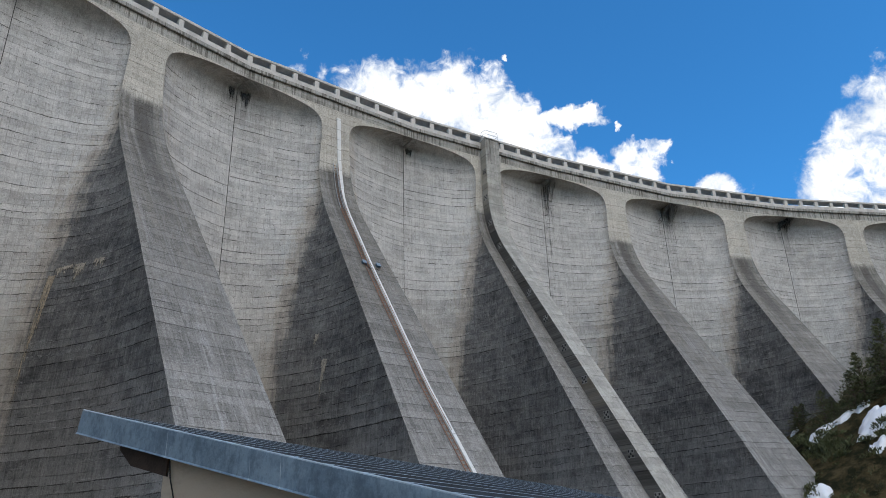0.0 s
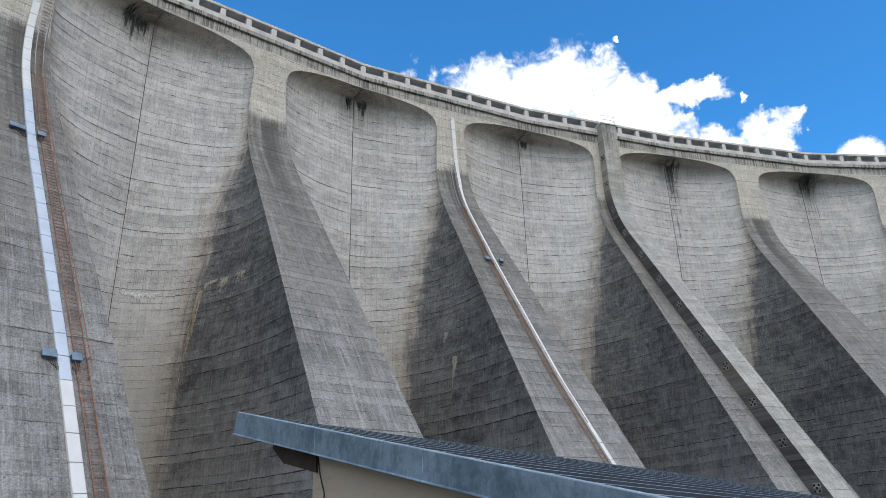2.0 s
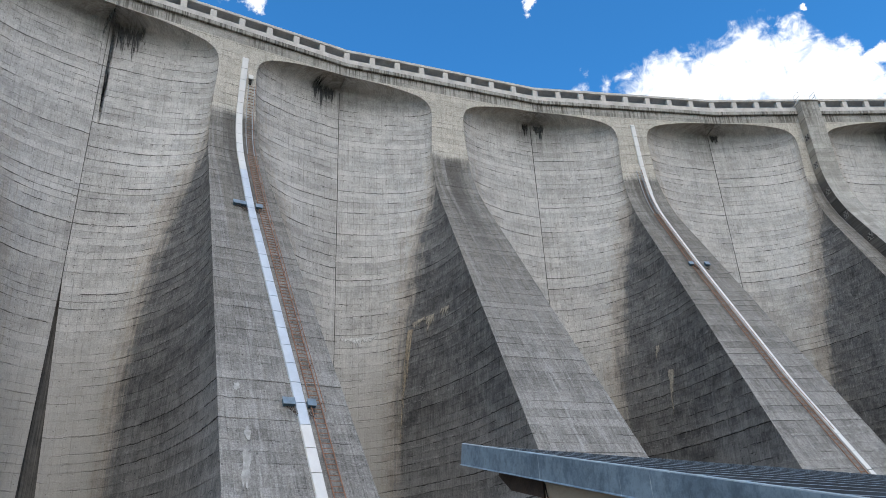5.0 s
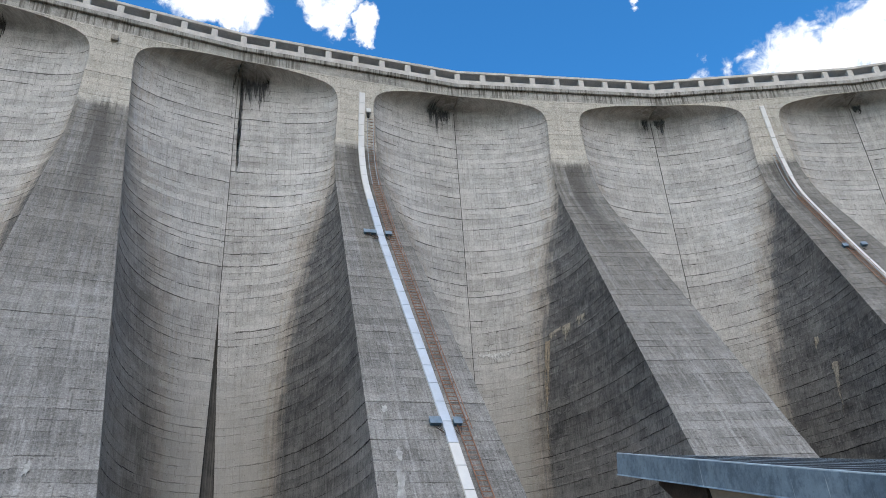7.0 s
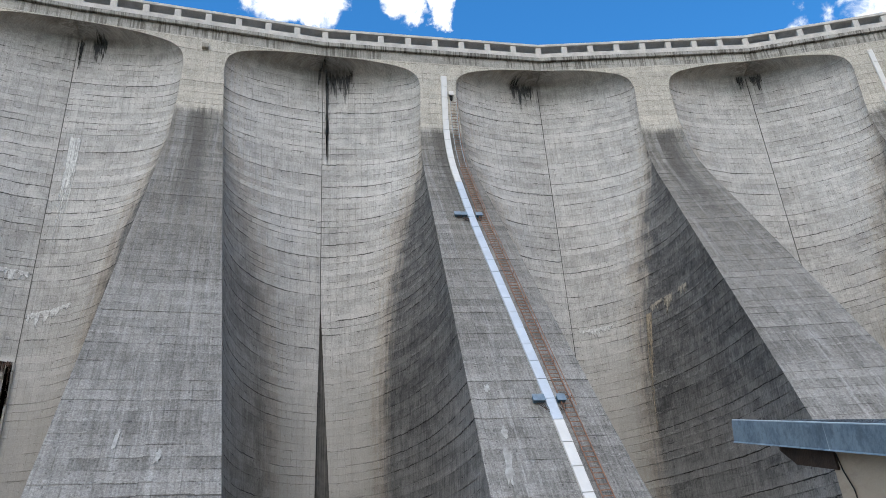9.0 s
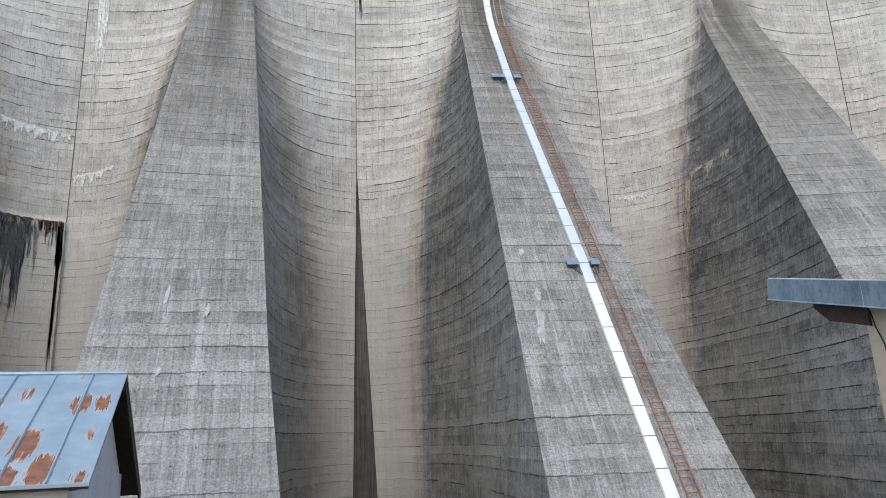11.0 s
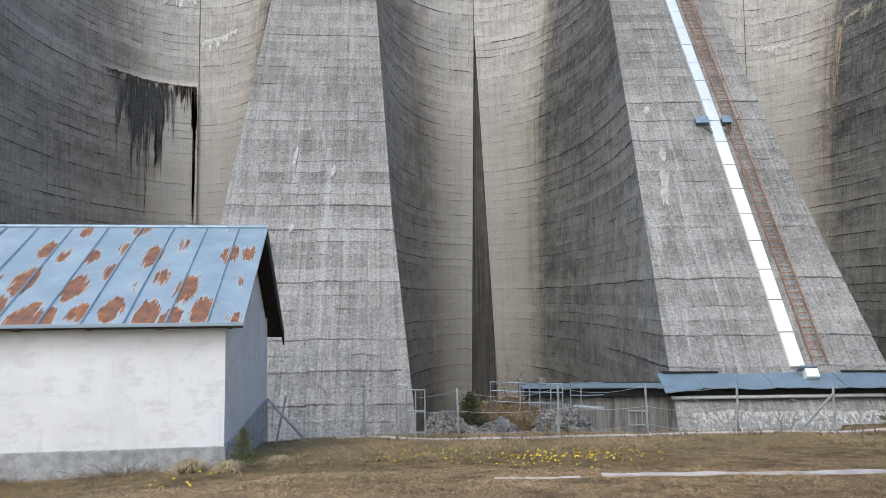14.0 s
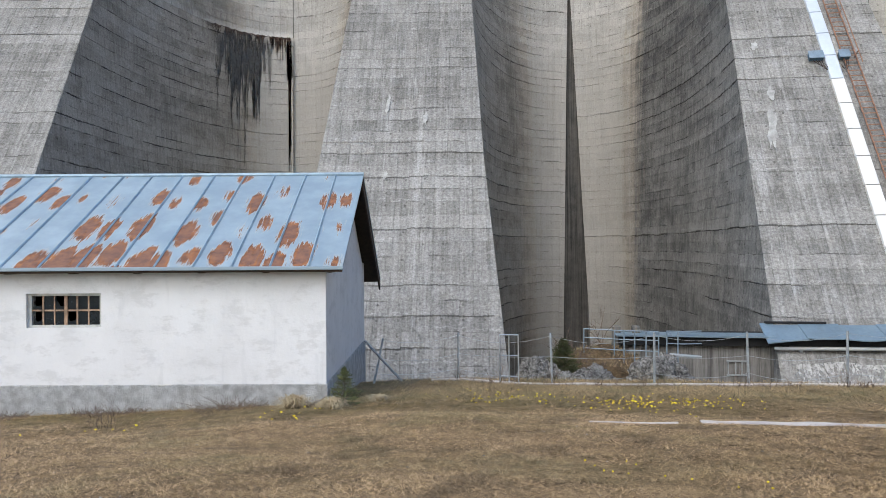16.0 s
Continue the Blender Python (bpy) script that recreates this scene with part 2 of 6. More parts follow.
        col = g.mix(f, (0.120, 0.115, 0.107), (0.305, 0.296, 0.280))
        lanes = g.step(skin(0.75, 0.035, 3, 0.55, 15.0), 0.50, 0.66)
        run = times(g.step(skin(4.5, 0.35, 6, 0.75, 16.0), 0.46, 0.62), g.math("ADD", 0.18, g.math("MULTIPLY", lanes, 0.42)))
        col = g.mix(run, col, (0.40, 0.395, 0.385))
        col = g.mix(times(crusty, 0.50), col, (0.45, 0.442, 0.425))
        edge_z = total(z, g.math("MULTIPLY", mid, 0.7), g.math("MULTIPLY", streak2, 0.9))
        top = g.step(edge_z, 35.9, 37.0)
        col = g.mix(top, col, g.mix(f, (0.34, 0.315, 0.27), (0.55, 0.515, 0.45)))
        under = times(g.step(edge_z, 7.0, 26.0), g.math("SUBTRACT", 1.0, top), g.step(streak, 0.25, 0.60))
        col = g.mix(g.math("MULTIPLY", under, 0.66), col, g.mix(f, (0.090, 0.081, 0.067), (0.205, 0.187, 0.156)))
        lane = g.step(g.math("ABSOLUTE", g.math("ADD", u, dev(streak, 3.0))), 1.3, 0.2)
        soot = times(g.step(edge_z, 19.0, 32.5), g.math("SUBTRACT", 1.0, top), lane, g.step(mid, 0.22, 0.46))
        col = g.mix(g.math("MULTIPLY", soot, 0.80), col, g.mix(fine, (0.05, 0.046, 0.041), (0.12, 0.112, 0.10)))
    elif kind == "beam":
        col = g.mix(f, (0.25, 0.240, 0.215), (0.455, 0.438, 0.398))
        run = times(g.step(streak2, 0.44, 0.60), g.step(skin(0.35, 0.4, 3, 0.5, 17.0), 0.3, 0.55), g.step(z, 40.6, 43.6))
        col = g.mix(g.math("MULTIPLY", run, 0.82), col, (0.070, 0.062, 0.052))
    else:
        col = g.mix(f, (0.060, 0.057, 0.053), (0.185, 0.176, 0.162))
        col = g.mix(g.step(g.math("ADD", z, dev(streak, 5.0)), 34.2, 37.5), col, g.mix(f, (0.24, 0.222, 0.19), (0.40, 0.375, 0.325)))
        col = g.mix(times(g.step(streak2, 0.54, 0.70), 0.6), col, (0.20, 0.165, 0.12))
    weight = {"flank": 1.0, "front": 0.7, "beam": 0.55, "chute": 0.8}[kind]
    if smooth is not None:
        weight = g.math("SUBTRACT", 1.0, g.math("MULTIPLY", smooth, 0.60))
        weight = g.math("MULTIPLY", weight, g.step(z, 41.9, 41.1))      # no lift lines on the soffit
    col = dim(col, times(hang, 0.46, weight), (0.52, 0.50, 0.48))
    col = dim(col, times(thin, g.step(ragged, 0.40, 0.62), 0.26, weight), (0.45, 0.44, 0.43))
    col = dim(col, times(panel, 0.60 if kind == "front" else 0.50, weight), (0.42, 0.41, 0.40))
    col = dim(col, times(line, 0.95, weight), (0.20, 0.192, 0.185))
    col = dim(col, times(hole, 0.75, weight), (0.25, 0.24, 0.23))
    # pitted skin: pale laitance and dark pores
    speck = skin(11.0, 15.0, 5, 0.8, 18.0)
    gain = g.math("ADD", 1.0, times(dev(g.step(speck, 0.30, 0.70), 1.0), {"flank": 0.38, "front": 0.62, "beam": 0.35, "chute": 0.4}[kind]))
    if smooth is not None:
        gain = g.math("ADD", 1.0, times(g.math("SUBTRACT", gain, 1.0), g.math("SUBTRACT", 1.0, g.math("MULTIPLY", smooth, 0.6))))
    tint = g.add("ShaderNodeVectorMath", operation="SCALE")
    g.put(tint.inputs[0], col)
    g.put(tint.inputs["Scale"], gain)
    g.put(b.inputs["Base Color"], tint.outputs[0])
    b.inputs["Roughness"].default_value = 0.9
    b.inputs["Specular IOR Level"].default_value = 0.25
    h = total(g.math("MULTIPLY", fine, 0.5), g.math("MULTIPLY", speck, 0.4), g.math("MULTIPLY", crusty, 0.35))
    h = g.math("SUBTRACT", h, total(times(line, 1.0), g.math("MULTIPLY", panel, 0.3), g.math("MULTIPLY", hole, 0.8)))
    g.put(b.inputs["Normal"], g.bump(h, 0.6, 0.05, g.bump(mid, 0.4, 0.12)))
    return m


def streaked(name, lo, hi, across=5.0, down=0.12, rough=0.75):
    """Black or board-marked concrete with fine upright streaks at two scales."""
    m, g, b, tc = material(name)
    at = tc.outputs["Object"]
    n1 = g.noise(g.scaled(at, (across, across, down)), 1.0, 5, 0.7)
    n2 = g.noise(g.scaled(at, (across * 4.5, across * 4.5, down * 5)), 1.0, 4, 0.7)
    n3 = g.noise(at, 1.5, 5, 0.7)
    f = g.math("ADD", g.math("ADD", g.math("MULTIPLY", n1, 0.5), g.math("MULTIPLY", n2, 0.3)), g.math("MULTIPLY", n3, 0.2))
    g.put(b.inputs["Base Color"], g.mix(g.step(f, 0.36, 0.64), lo, hi))
    b.inputs["Roughness"].default_value = rough
    g.put(b.inputs["Normal"], g.bump(f, 0.5, 0.05))
    return m


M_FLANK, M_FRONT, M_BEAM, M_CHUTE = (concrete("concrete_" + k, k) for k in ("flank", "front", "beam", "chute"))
M_RAIL = simple("pale_parapet_concrete", (0.49, 0.465, 0.43), 0.85, 0, 0.2, 1.2, 0.3, 0.02)
M_GALV = simple("galvanised_steel", (0.42, 0.45, 0.47), 0.45, 0.75, 0.15, 4)
M_GREYPAINT = simple("grey_blue_painted_steel", (0.20, 0.26, 0.31), 0.5, 0.3, 0.2, 2.5)
M_BLUEBOX = simple("blue_box_paint", (0.055, 0.11, 0.16), 0.5, 0.2, 0.3, 3)
M_RUST = simple("rusty_iron", (0.27, 0.145, 0.095), 0.85, 0.2, 0.4, 5, 0.4)
M_WHITE = simple("white_duct_paint", (0.65, 0.64, 0.62), 0.5, 0.0, 0.06, 1.2)
# bluish copy of the duct white: the sky's reflection put into the colour
M_DUCTBLUE = simple("sky_tinted_duct_white", (0.53, 0.575, 0.63), 0.45, 0.1, 0.08, 1.0)
M_DARKWOOD = simple("dark_roof_timber", (0.035, 0.022, 0.016), 0.8, 0, 0.4, 6, 0.4)
M_POST = simple("weathered_steel_post", (0.33, 0.36, 0.38), 0.6, 0.45, 0.2, 5)
M_DARK = simple("dark_interior", (0.012, 0.012, 0.013), 0.9, 0, 0.2)
M_SNOW = simple("old_snow", (0.80, 0.82, 0.86), 0.7, 0, 0.06, 1.5, 0.5, 0.06)
M_BARK = simple("bark", (0.10, 0.075, 0.055), 0.9, 0, 0.3, 8, 0.5, 0.02)
M_NEEDLE = simple("conifer_needles", (0.070, 0.080, 0.030), 0.8, 0, 0.45, 1.2, 0.2)
M_TWIG = simple("bare_twigs", (0.15, 0.11, 0.085), 0.9, 0, 0.3, 8)
M_FLOWER = simple("yellow_petals", (0.85, 0.62, 0.02), 0.7, 0, 0.1)


def grass_mats():
    m, g, b, tc = material("dry_meadow")
    at = tc.outputs["Object"]
    a, c, e, e2 = g.noise(at, 0.35, 5, 0.6), g.noise(at, 2.6, 6, 0.7), g.noise(at, 34, 5, 0.75), g.noise(at, 170, 4, 0.8)
    col = g.mix(g.step(g.math("ADD", g.math("MULTIPLY", c, 0.28), g.math("ADD", g.math("MULTIPLY", e, 0.36), g.math("MULTIPLY", e2, 0.36))), 0.40, 0.60), (0.055, 0.034, 0.017), (0.50, 0.345, 0.19))
    green = g.math("MULTIPLY", g.step(a, 0.5, 0.68), g.step(c, 0.4, 0.6))
    col = g.mix(g.math("MULTIPLY", green, 0.55), col, (0.12, 0.125, 0.045))
    col = g.mix(g.math("MULTIPLY", g.step(g.noise(at, 0.9, 5, 0.7), 0.52, 0.68), 0.55), col, (0.07, 0.048, 0.03))
    bank = g.step(g.math("ADD", g.vec("DOT_PRODUCT", at, (-0.9264, 0.3766, 0), out=1), g.math("MULTIPLY", c, 2.5)), 10.6, 12.4)
    col = g.mix(g.math("MULTIPLY", bank, 0.35), col, g.mix(e, (0.05, 0.045, 0.018), (0.17, 0.15, 0.06)))
    far = g.step(g.vec("LENGTH", at, out=1), 40, 70)
    wood = g.mix(g.step(g.noise(at, 0.5, 6, 0.7), 0.4, 0.6), (0.018, 0.019, 0.008), (0.09, 0.068, 0.032))
    col = g.mix(far, col, wood)
    g.put(b.inputs["Base Color"], col)
    b.inputs["Roughness"].default_value = 0.95
    b.inputs["Specular IOR Level"].default_value = 0.1
    g.put(b.inputs["Normal"], g.bump(g.math("ADD", g.math("ADD", c, e), e2), 0.9, 0.05))
    m2, g, b, tc = material("dry_grass_blades")
    r = g.add("ShaderNodeNewGeometry").outputs["Random Per Island"]
    col = g.mix(g.math("POWER", r, 1.4), (0.040, 0.022, 0.010), (0.80, 0.54, 0.29))
    col = g.mix(g.math("MULTIPLY", g.step(g.noise(tc.outputs["Object"], 0.9, 5, 0.7), 0.50, 0.66), 0.5), col, (0.085, 0.058, 0.031))
    bank = g.step(g.vec("DOT_PRODUCT", tc.outputs["Object"], (-0.9264, 0.3766, 0), out=1), 10.8, 12.2)
    col = g.mix(g.math("MULTIPLY", bank, 0.35), col, g.mix(r, (0.045, 0.04, 0.016), (0.20, 0.175, 0.075)))
    col = g.mix(g.math("MULTIPLY", g.step(g.noise(tc.outputs["Object"], 0.5, 3), 0.5, 0.65), 0.3), col, (0.15, 0.155, 0.06))
    g.put(b.inputs["Base Color"], col)
    b.inputs["Roughness"].default_value = 0.9
    return m, m2


M_GROUND, M_BLADE = grass_mats()


# ---------------------------------------------------------------- building helpers
def part(name, bm, mat, parent=None, label="", smooth=False):
    """Links a bmesh as one mesh object under a thing or a part."""
    me = bpy.data.meshes.new(name)
    bm.normal_update()
    bm.to_mesh(me)
    bm.free()
    for one in (mat if isinstance(mat, (list, tuple)) else (mat,)):
        me.materials.append(one)
    if smooth:
        for p in me.polygons:
            p.use_smooth = True
    ob = new(name, me)
    if parent is not None:
        ob.parent = parent
    if label:
        tagged(ob, label)
    return ob


def thing(name, label, category, at=None, group="", kind=""):
    e = new(name)
    e.empty_display_size = 0.2
    if at is not None:
        e.matrix_world = at
    return tagged(e, label, category, group, kind)


def share(name, source, parent, m):
    """Another part on the same mesh."""
    ob = new(name, source.data)
    ob.parent = parent
    ob.matrix_basis = m
    return ob


def box(bm, lo, hi, m=None, bevel=0.0):
    """A box between two corners, with worn edges."""
    r = bmesh.ops.create_cube(bm, size=1.0)
    c = [(a + b) / 2 for a, b in zip(lo, hi)]
    d = [max(b - a, 1e-4) for a, b in zip(lo, hi)]
    for v in r["verts"]:
        v.co = Vector((v.co.x * d[0] + c[0], v.co.y * d[1] + c[1], v.co.z * d[2] + c[2]))
    if bevel:
        es = list({e for v in r["verts"] for e in v.link_edges})
        r = bmesh.ops.bevel(bm, geom=es, offset=bevel, segments=1, affect="EDGES")
    if m is not None:
        for v in r["verts"]:
            v.co = m @ v.co
    return bm


def bar(bm, a, b, r, sides=6, r2=None):
    """A round or square bar from a to b."""
    a, b = Vector(a), Vector(b)
    q = (b - a).to_track_quat("Z", "Y").to_matrix().to_4x4()
    bmesh.ops.create_cone(bm, cap_ends=True, segments=sides, radius1=r, radius2=r if r2 is None else r2, depth=(b - a).length,
                          matrix=Matrix.Translation((a + b) / 2) @ q)
    return bm


def pipe(bm, pts, r, sides=5):
    """One swept tube along the points."""
    pts = [Vector(p) for p in pts]
    rings = []
    for i, p in enumerate(pts):
        d = (pts[min(i + 1, len(pts) - 1)] - pts[max(i - 1, 0)]).normalized()
        x = d.orthogonal().normalized() if not rings else (last - d * last.dot(d)).normalized()
        last, y = x, d.cross(x)
        rings.append([bm.verts.new(p + (x * math.cos(6.28319 * k / sides) + y * math.sin(6.28319 * k / sides)) * r) for k in range(sides)])
    for a, b in zip(rings, rings[1:]):
        for k in range(sides):
            bm.faces.new((a[k], a[(k + 1) % sides], b[(k + 1) % sides], b[k]))
    bm.faces.new(rings[0][::-1]), bm.faces.new(rings[-1])
    return bm


# ---------------------------------------------------------------- the dam
EYE = 1.65
BAY = 19.091
KNEE = [(-55.935, -9.740), (-48.980, 8.038), (-41.132, 25.442), (-31.398, 41.864), (-18.974, 56.359), (-4.079, 68.300), (12.138, 78.373),
        (29.112, 87.110), (47.249, 93.069), (66.019, 96.553)]
TURN = [68.63, 65.73, 59.34, 49.40, 38.72, 31.85, 27.23, 18.19, 10.52]   # heading of each bay of the crest
KNEE = [(KNEE[0][0] - BAY * math.cos(radians(73)), KNEE[0][1] - BAY * math.sin(radians(73)))] + KNEE + [(KNEE[-1][0] + BAY * math.cos(radians(4)), KNEE[-1][1] + BAY * math.sin(radians(4)))]
TURN = [73.0] + TURN + [4.0]
TOP = 44.0 + EYE            # top of the parapet
Z_KINK, SOFT, SLOPE, S0 = 35.786 + EYE, 7.45, 0.666, 0.116
BACK = -2.0                 # joint line, behind the crest's face
FOOT = -9.0
LIFT = 0.52
REACH = 16.0


def s_front(z):
    x = Z_KINK - z
    if x <= 0:
        return S0
    return S0 + (SLOPE * x * x / (2 * SOFT) if x < SOFT else SLOPE * (x - SOFT / 2))


def half_web(z):
    return (2.463 + 0.103 * (TOP - z)) / 2


ARCH_Z = [38.0, 38.5, 39.0, 39.4, 39.8, 40.1, 40.35, 40.55, 40.7, 40.85, 40.95, 41.02, 41.08, 41.12, 41.15]
ARCH_U = [0, 0.02, 0.1, 0.22, 0.45, 0.8, 1.25, 1.9, 2.6, 3.5, 4.3, 5.1, 6.0, 7.0, 8.0]


def half_face(z):
    w = half_web(z)
    if z <= ARCH_Z[0] + EYE:
        return w
    if z >= ARCH_Z[-1] + EYE:
        return BAY / 2
    k = float(np.interp(z - EYE, ARCH_Z, ARCH_U)) / 8.0
    return w + (BAY / 2 - w) * k


def section(z, slot, knee, ledge):
    """Half the plan outline at height z, from the joint to the face: (u, s)."""
    hf, sf = half_face(z), s_front(z)
    end = BAY / 2 - slot + 2.0 * math.tan(knee)
    back = BACK + ledge
    a, run = max(end - hf, 0.0), min(sf - back, REACH)
    pts = []
    n = 22
    for i in range(n + 1):
        ang = math.pi / 2 * i / n
        # ellipse from the joint (along the crest) to the web (along the flow)
        pts.append((end - a * math.sin(ang), back + run * (1 - math.cos(ang))))
    if sf - back > REACH:
        for i in range(1, 5):
            pts.append((hf, back + REACH + (sf - back - REACH) * i / 4))
    else:
        for i in range(4):
            pts.append(pts[-1])
    return pts


LEDGE = (16.2, 0.35)        # height and projection of the ledge beyond the shed


def slot_width(z, top, wide):
    return 0.0 if z > top else wide * min(1.0, (top - z) / (top + 6.0))


def dam_body(bay, left_slot=(0, 0), right_slot=(0, 0), ledge=None):
    """The web, its flaring flanks and the front face of one bay, as a grid of lifts."""
    bm = bmesh.new()
    uvl = bm.loops.layers.uv.new("UVMap")
    # each lift is two rows, its lower edge standing a little proud of the lift below
    spec = []
    for k in range(math.ceil(FOOT / LIFT), int((ARCH_Z[0] + EYE) / LIFT)):
        z0, z1 = k * LIFT + 0.004, (k + 1) * LIFT - 0.004
        spec.append((z0, k, 1.0))
        if ledge and z0 < ledge[0] < z1:
            spec += [(ledge[0] - 0.001, k, 0.5), (ledge[0] + 0.001, k, 0.5)]
        spec.append((z1, k, 0.0))
    spec += [(z + EYE, 999, 0.0) for z in ARCH_Z] + [(42.05 + EYE, 999, 0.0)]
    zs = [z for z, _, _ in spec]
    rows, arcs = [], []
    rng = random.Random(bay)
    form = {k: rng.uniform(0.0, 0.016) for k in range(-40, 120)}
    kl = radians(TURN[bay - 1] - TURN[bay]) / 2 if bay else 0.0
    kr = radians(TURN[bay] - TURN[bay + 1]) / 2 if bay + 1 < len(TURN) else 0.0
    for z, k, low in spec:
        L = section(z, slot_width(z, *left_slot), kl, 0.0)
        R = section(z, slot_width(z, *right_slot), kr, ledge[1] if ledge and z < ledge[0] else 0.0)
        wide = 0.035 * max(0.0, 5.0 - z)        # the foot spreads a little further on one side
        pts = [(s, -u) for u, s in L] + [(s, u + wide * min(1.0, max(0.0, (s - 4.0) / 8.0))) for u, s in reversed(R)]
        row, arc, acc = [], [], 0.0
        for i, (s, u) in enumerate(pts):
            if i:
                acc += math.hypot(s - pts[i - 1][0], u - pts[i - 1][1])
            arc.append(acc)
            lo, hi = i, i
            while lo > 0 and abs(pts[lo][0] - s) + abs(pts[lo][1] - u) < 1e-5:
                lo -= 1
            while hi < len(pts) - 1 and abs(pts[hi][0] - s) + abs(pts[hi][1] - u) < 1e-5:
                hi += 1
            n = Vector((pts[hi][1] - pts[lo][1], pts[lo][0] - pts[hi][0])).normalized()
            j = 0.02 * noise.noise(Vector((s * 0.8 + bay * 7, u * 0.8, z * 0.8)))
            if k != 999:
                j += 0.005 * low + 0.5 * form[k] + 0.022 * noise.noise(Vector((s * 0.35 + bay * 3, u * 0.35, k * 2.7)))
            row.append(bm.verts.new((s + j * n.x, u + j * n.y, z)))
        rows.append(row)
        arcs.append([a if i <= len(pts) // 2 - 1 else acc - a for i, a in enumerate(arc)])
    m = len(rows[0])
    mid = m // 2 - 1
    for r in range(len(rows) - 1):
        for i in range(m - 1):
            q = [rows[r][i], rows[r][i + 1], rows[r + 1][i + 1], rows[r + 1][i]]
            if (q[0].co - q[1].co).length < 1e-5 and (q[2].co - q[3].co).length < 1e-5:
                continue
            f = bm.faces.new(q)
            if spec[r][1] != spec[r + 1][1]:        # the small step between two lifts keeps sharp edges
                for e in f.edges:
                    e.smooth = False
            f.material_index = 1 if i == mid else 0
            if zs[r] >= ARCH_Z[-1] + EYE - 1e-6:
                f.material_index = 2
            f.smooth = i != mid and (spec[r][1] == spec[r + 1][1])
            for lp, (rr, ii) in zip(f.loops, ((r, i), (r, i + 1), (r + 1, i + 1), (r + 1, i))):
                lp[uvl].uv = (arcs[rr][ii], zs[rr])
    # back of the head, so that the wall has thickness
    t0, t1 = zs[0], zs[-1]
    back = [bm.verts.new(p) for p in ((BACK - 4.0, -BAY / 2 - 6 * math.tan(kl), t1), (BACK - 4.0, BAY / 2 + 6 * math.tan(kr), t1), (BACK - 9.0, BAY / 2 + 11 * math.tan(kr), t0), (BACK - 9.0, -BAY / 2 - 11 * math.tan(kl), t0))]
    bm.faces.new(back).material_index = 0
    bm.faces.new([back[0], back[1]] + list(reversed(rows[-1]))).material_index = 2
    bm.faces.new([back[3], back[0]] + [row[0] for row in reversed(rows)]).material_index = 0
    bm.faces.new([back[1], back[2]] + [row[-1] for row in rows]).material_index = 0
    return bm


def bay_pose(i):
    (ax, ay), (bx, by) = KNEE[i], KNEE[i + 1]
    a = radians(TURN[i])
    n, u = Vector((math.sin(a), -math.cos(a), 0)), Vector((math.cos(a), math.sin(a), 0))
    m = Matrix.Identity(4)
    for r in range(3):
        m[r][0], m[r][1], m[r][2] = n[r], u[r], (0, 0, 1)[r]
    m.translation = ((ax + bx) / 2, (ay + by) / 2, 0)
    return m


POSE = [bay_pose(i) for i in range(len(TURN))]


def parapet_post():
    bm = bmesh.new()
    box(bm, (-0.2, -0.25, 42.95 + EYE), (0.2, 0.25, 43.70 + EYE), bevel=0.02)
    return bm


def build_bay(i):
    names = {0: "weathered grey concrete dam buttress beyond the shed", 6: "grey concrete dam buttress with a raised dark-sided wall down its face",
             3: "tall grey concrete dam buttress carrying a white duct and rusty ladder", 5: "grey concrete dam buttress carrying a narrow white duct"}
    b = thing("dam_buttress", names.get(i, "tall board-marked grey concrete dam buttress with dark stained flanks"), "dam buttress", POSE[i], "buttresses of the dam")
    ls, rs = ((21.5, 1.45) if i == 3 else (0, 0)), ((21.5, 0.45) if i == 2 else (0, 0))
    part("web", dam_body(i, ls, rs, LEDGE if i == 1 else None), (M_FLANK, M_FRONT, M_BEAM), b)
    bm = bmesh.new()
    h = BAY / 2 + 0.02
    box(bm, (BACK - 4, -h, 42.05 + EYE), (0.35, h, 42.45 + EYE), bevel=0.03)
    part("crest_slab", bm, M_BEAM, b)
    bm = bmesh.new()
    box(bm, (-0.15, -h, 42.45 + EYE), (0.28, h, 42.95 + EYE), bevel=0.03)
    part("parapet_kerb", bm, M_RAIL, b, "pale concrete kerb under the parapet openings")
    bm = bmesh.new()
    box(bm, (-1.05, -h, 43.70 + EYE), (0.30, h, 44.0 + EYE), bevel=0.04)
    part("parapet_rail", bm, M_RAIL, b, "pale concrete top rail of the parapet")
    bm = bmesh.new()
    box(bm, (BACK - 4.0, -h, 42.45 + EYE), (BACK - 3.7, h, 43.5 + EYE), bevel=0.03)
    part("rear_parapet", bm, M_RAIL, b)
    for z in (43.2, 43.48):
        bm = bmesh.new()
        bar(bm, (-0.42, -h, z + EYE), (-0.42, h, z + EYE), 0.025, 5)
        part("rail_pipe", bm, M_GALV, b)
    first = None
    for k in range(8):
        y = -BAY / 2 + BAY * (k + 0.0) / 8
        if first is None:
            first = part("parapet_post", parapet_post(), M_RAIL, b)
            first.matrix_basis = pose(0.03, y, 0)
        else:
            share("parapet_post", first, b, pose(0.03, y, 0))
    return b


BAYS = [build_bay(i) for i in range(len(TURN))]


# ---------------------------------------------------------------- ground
G = Vector((-0.9264, 0.3766))       # downhill, towards the dam


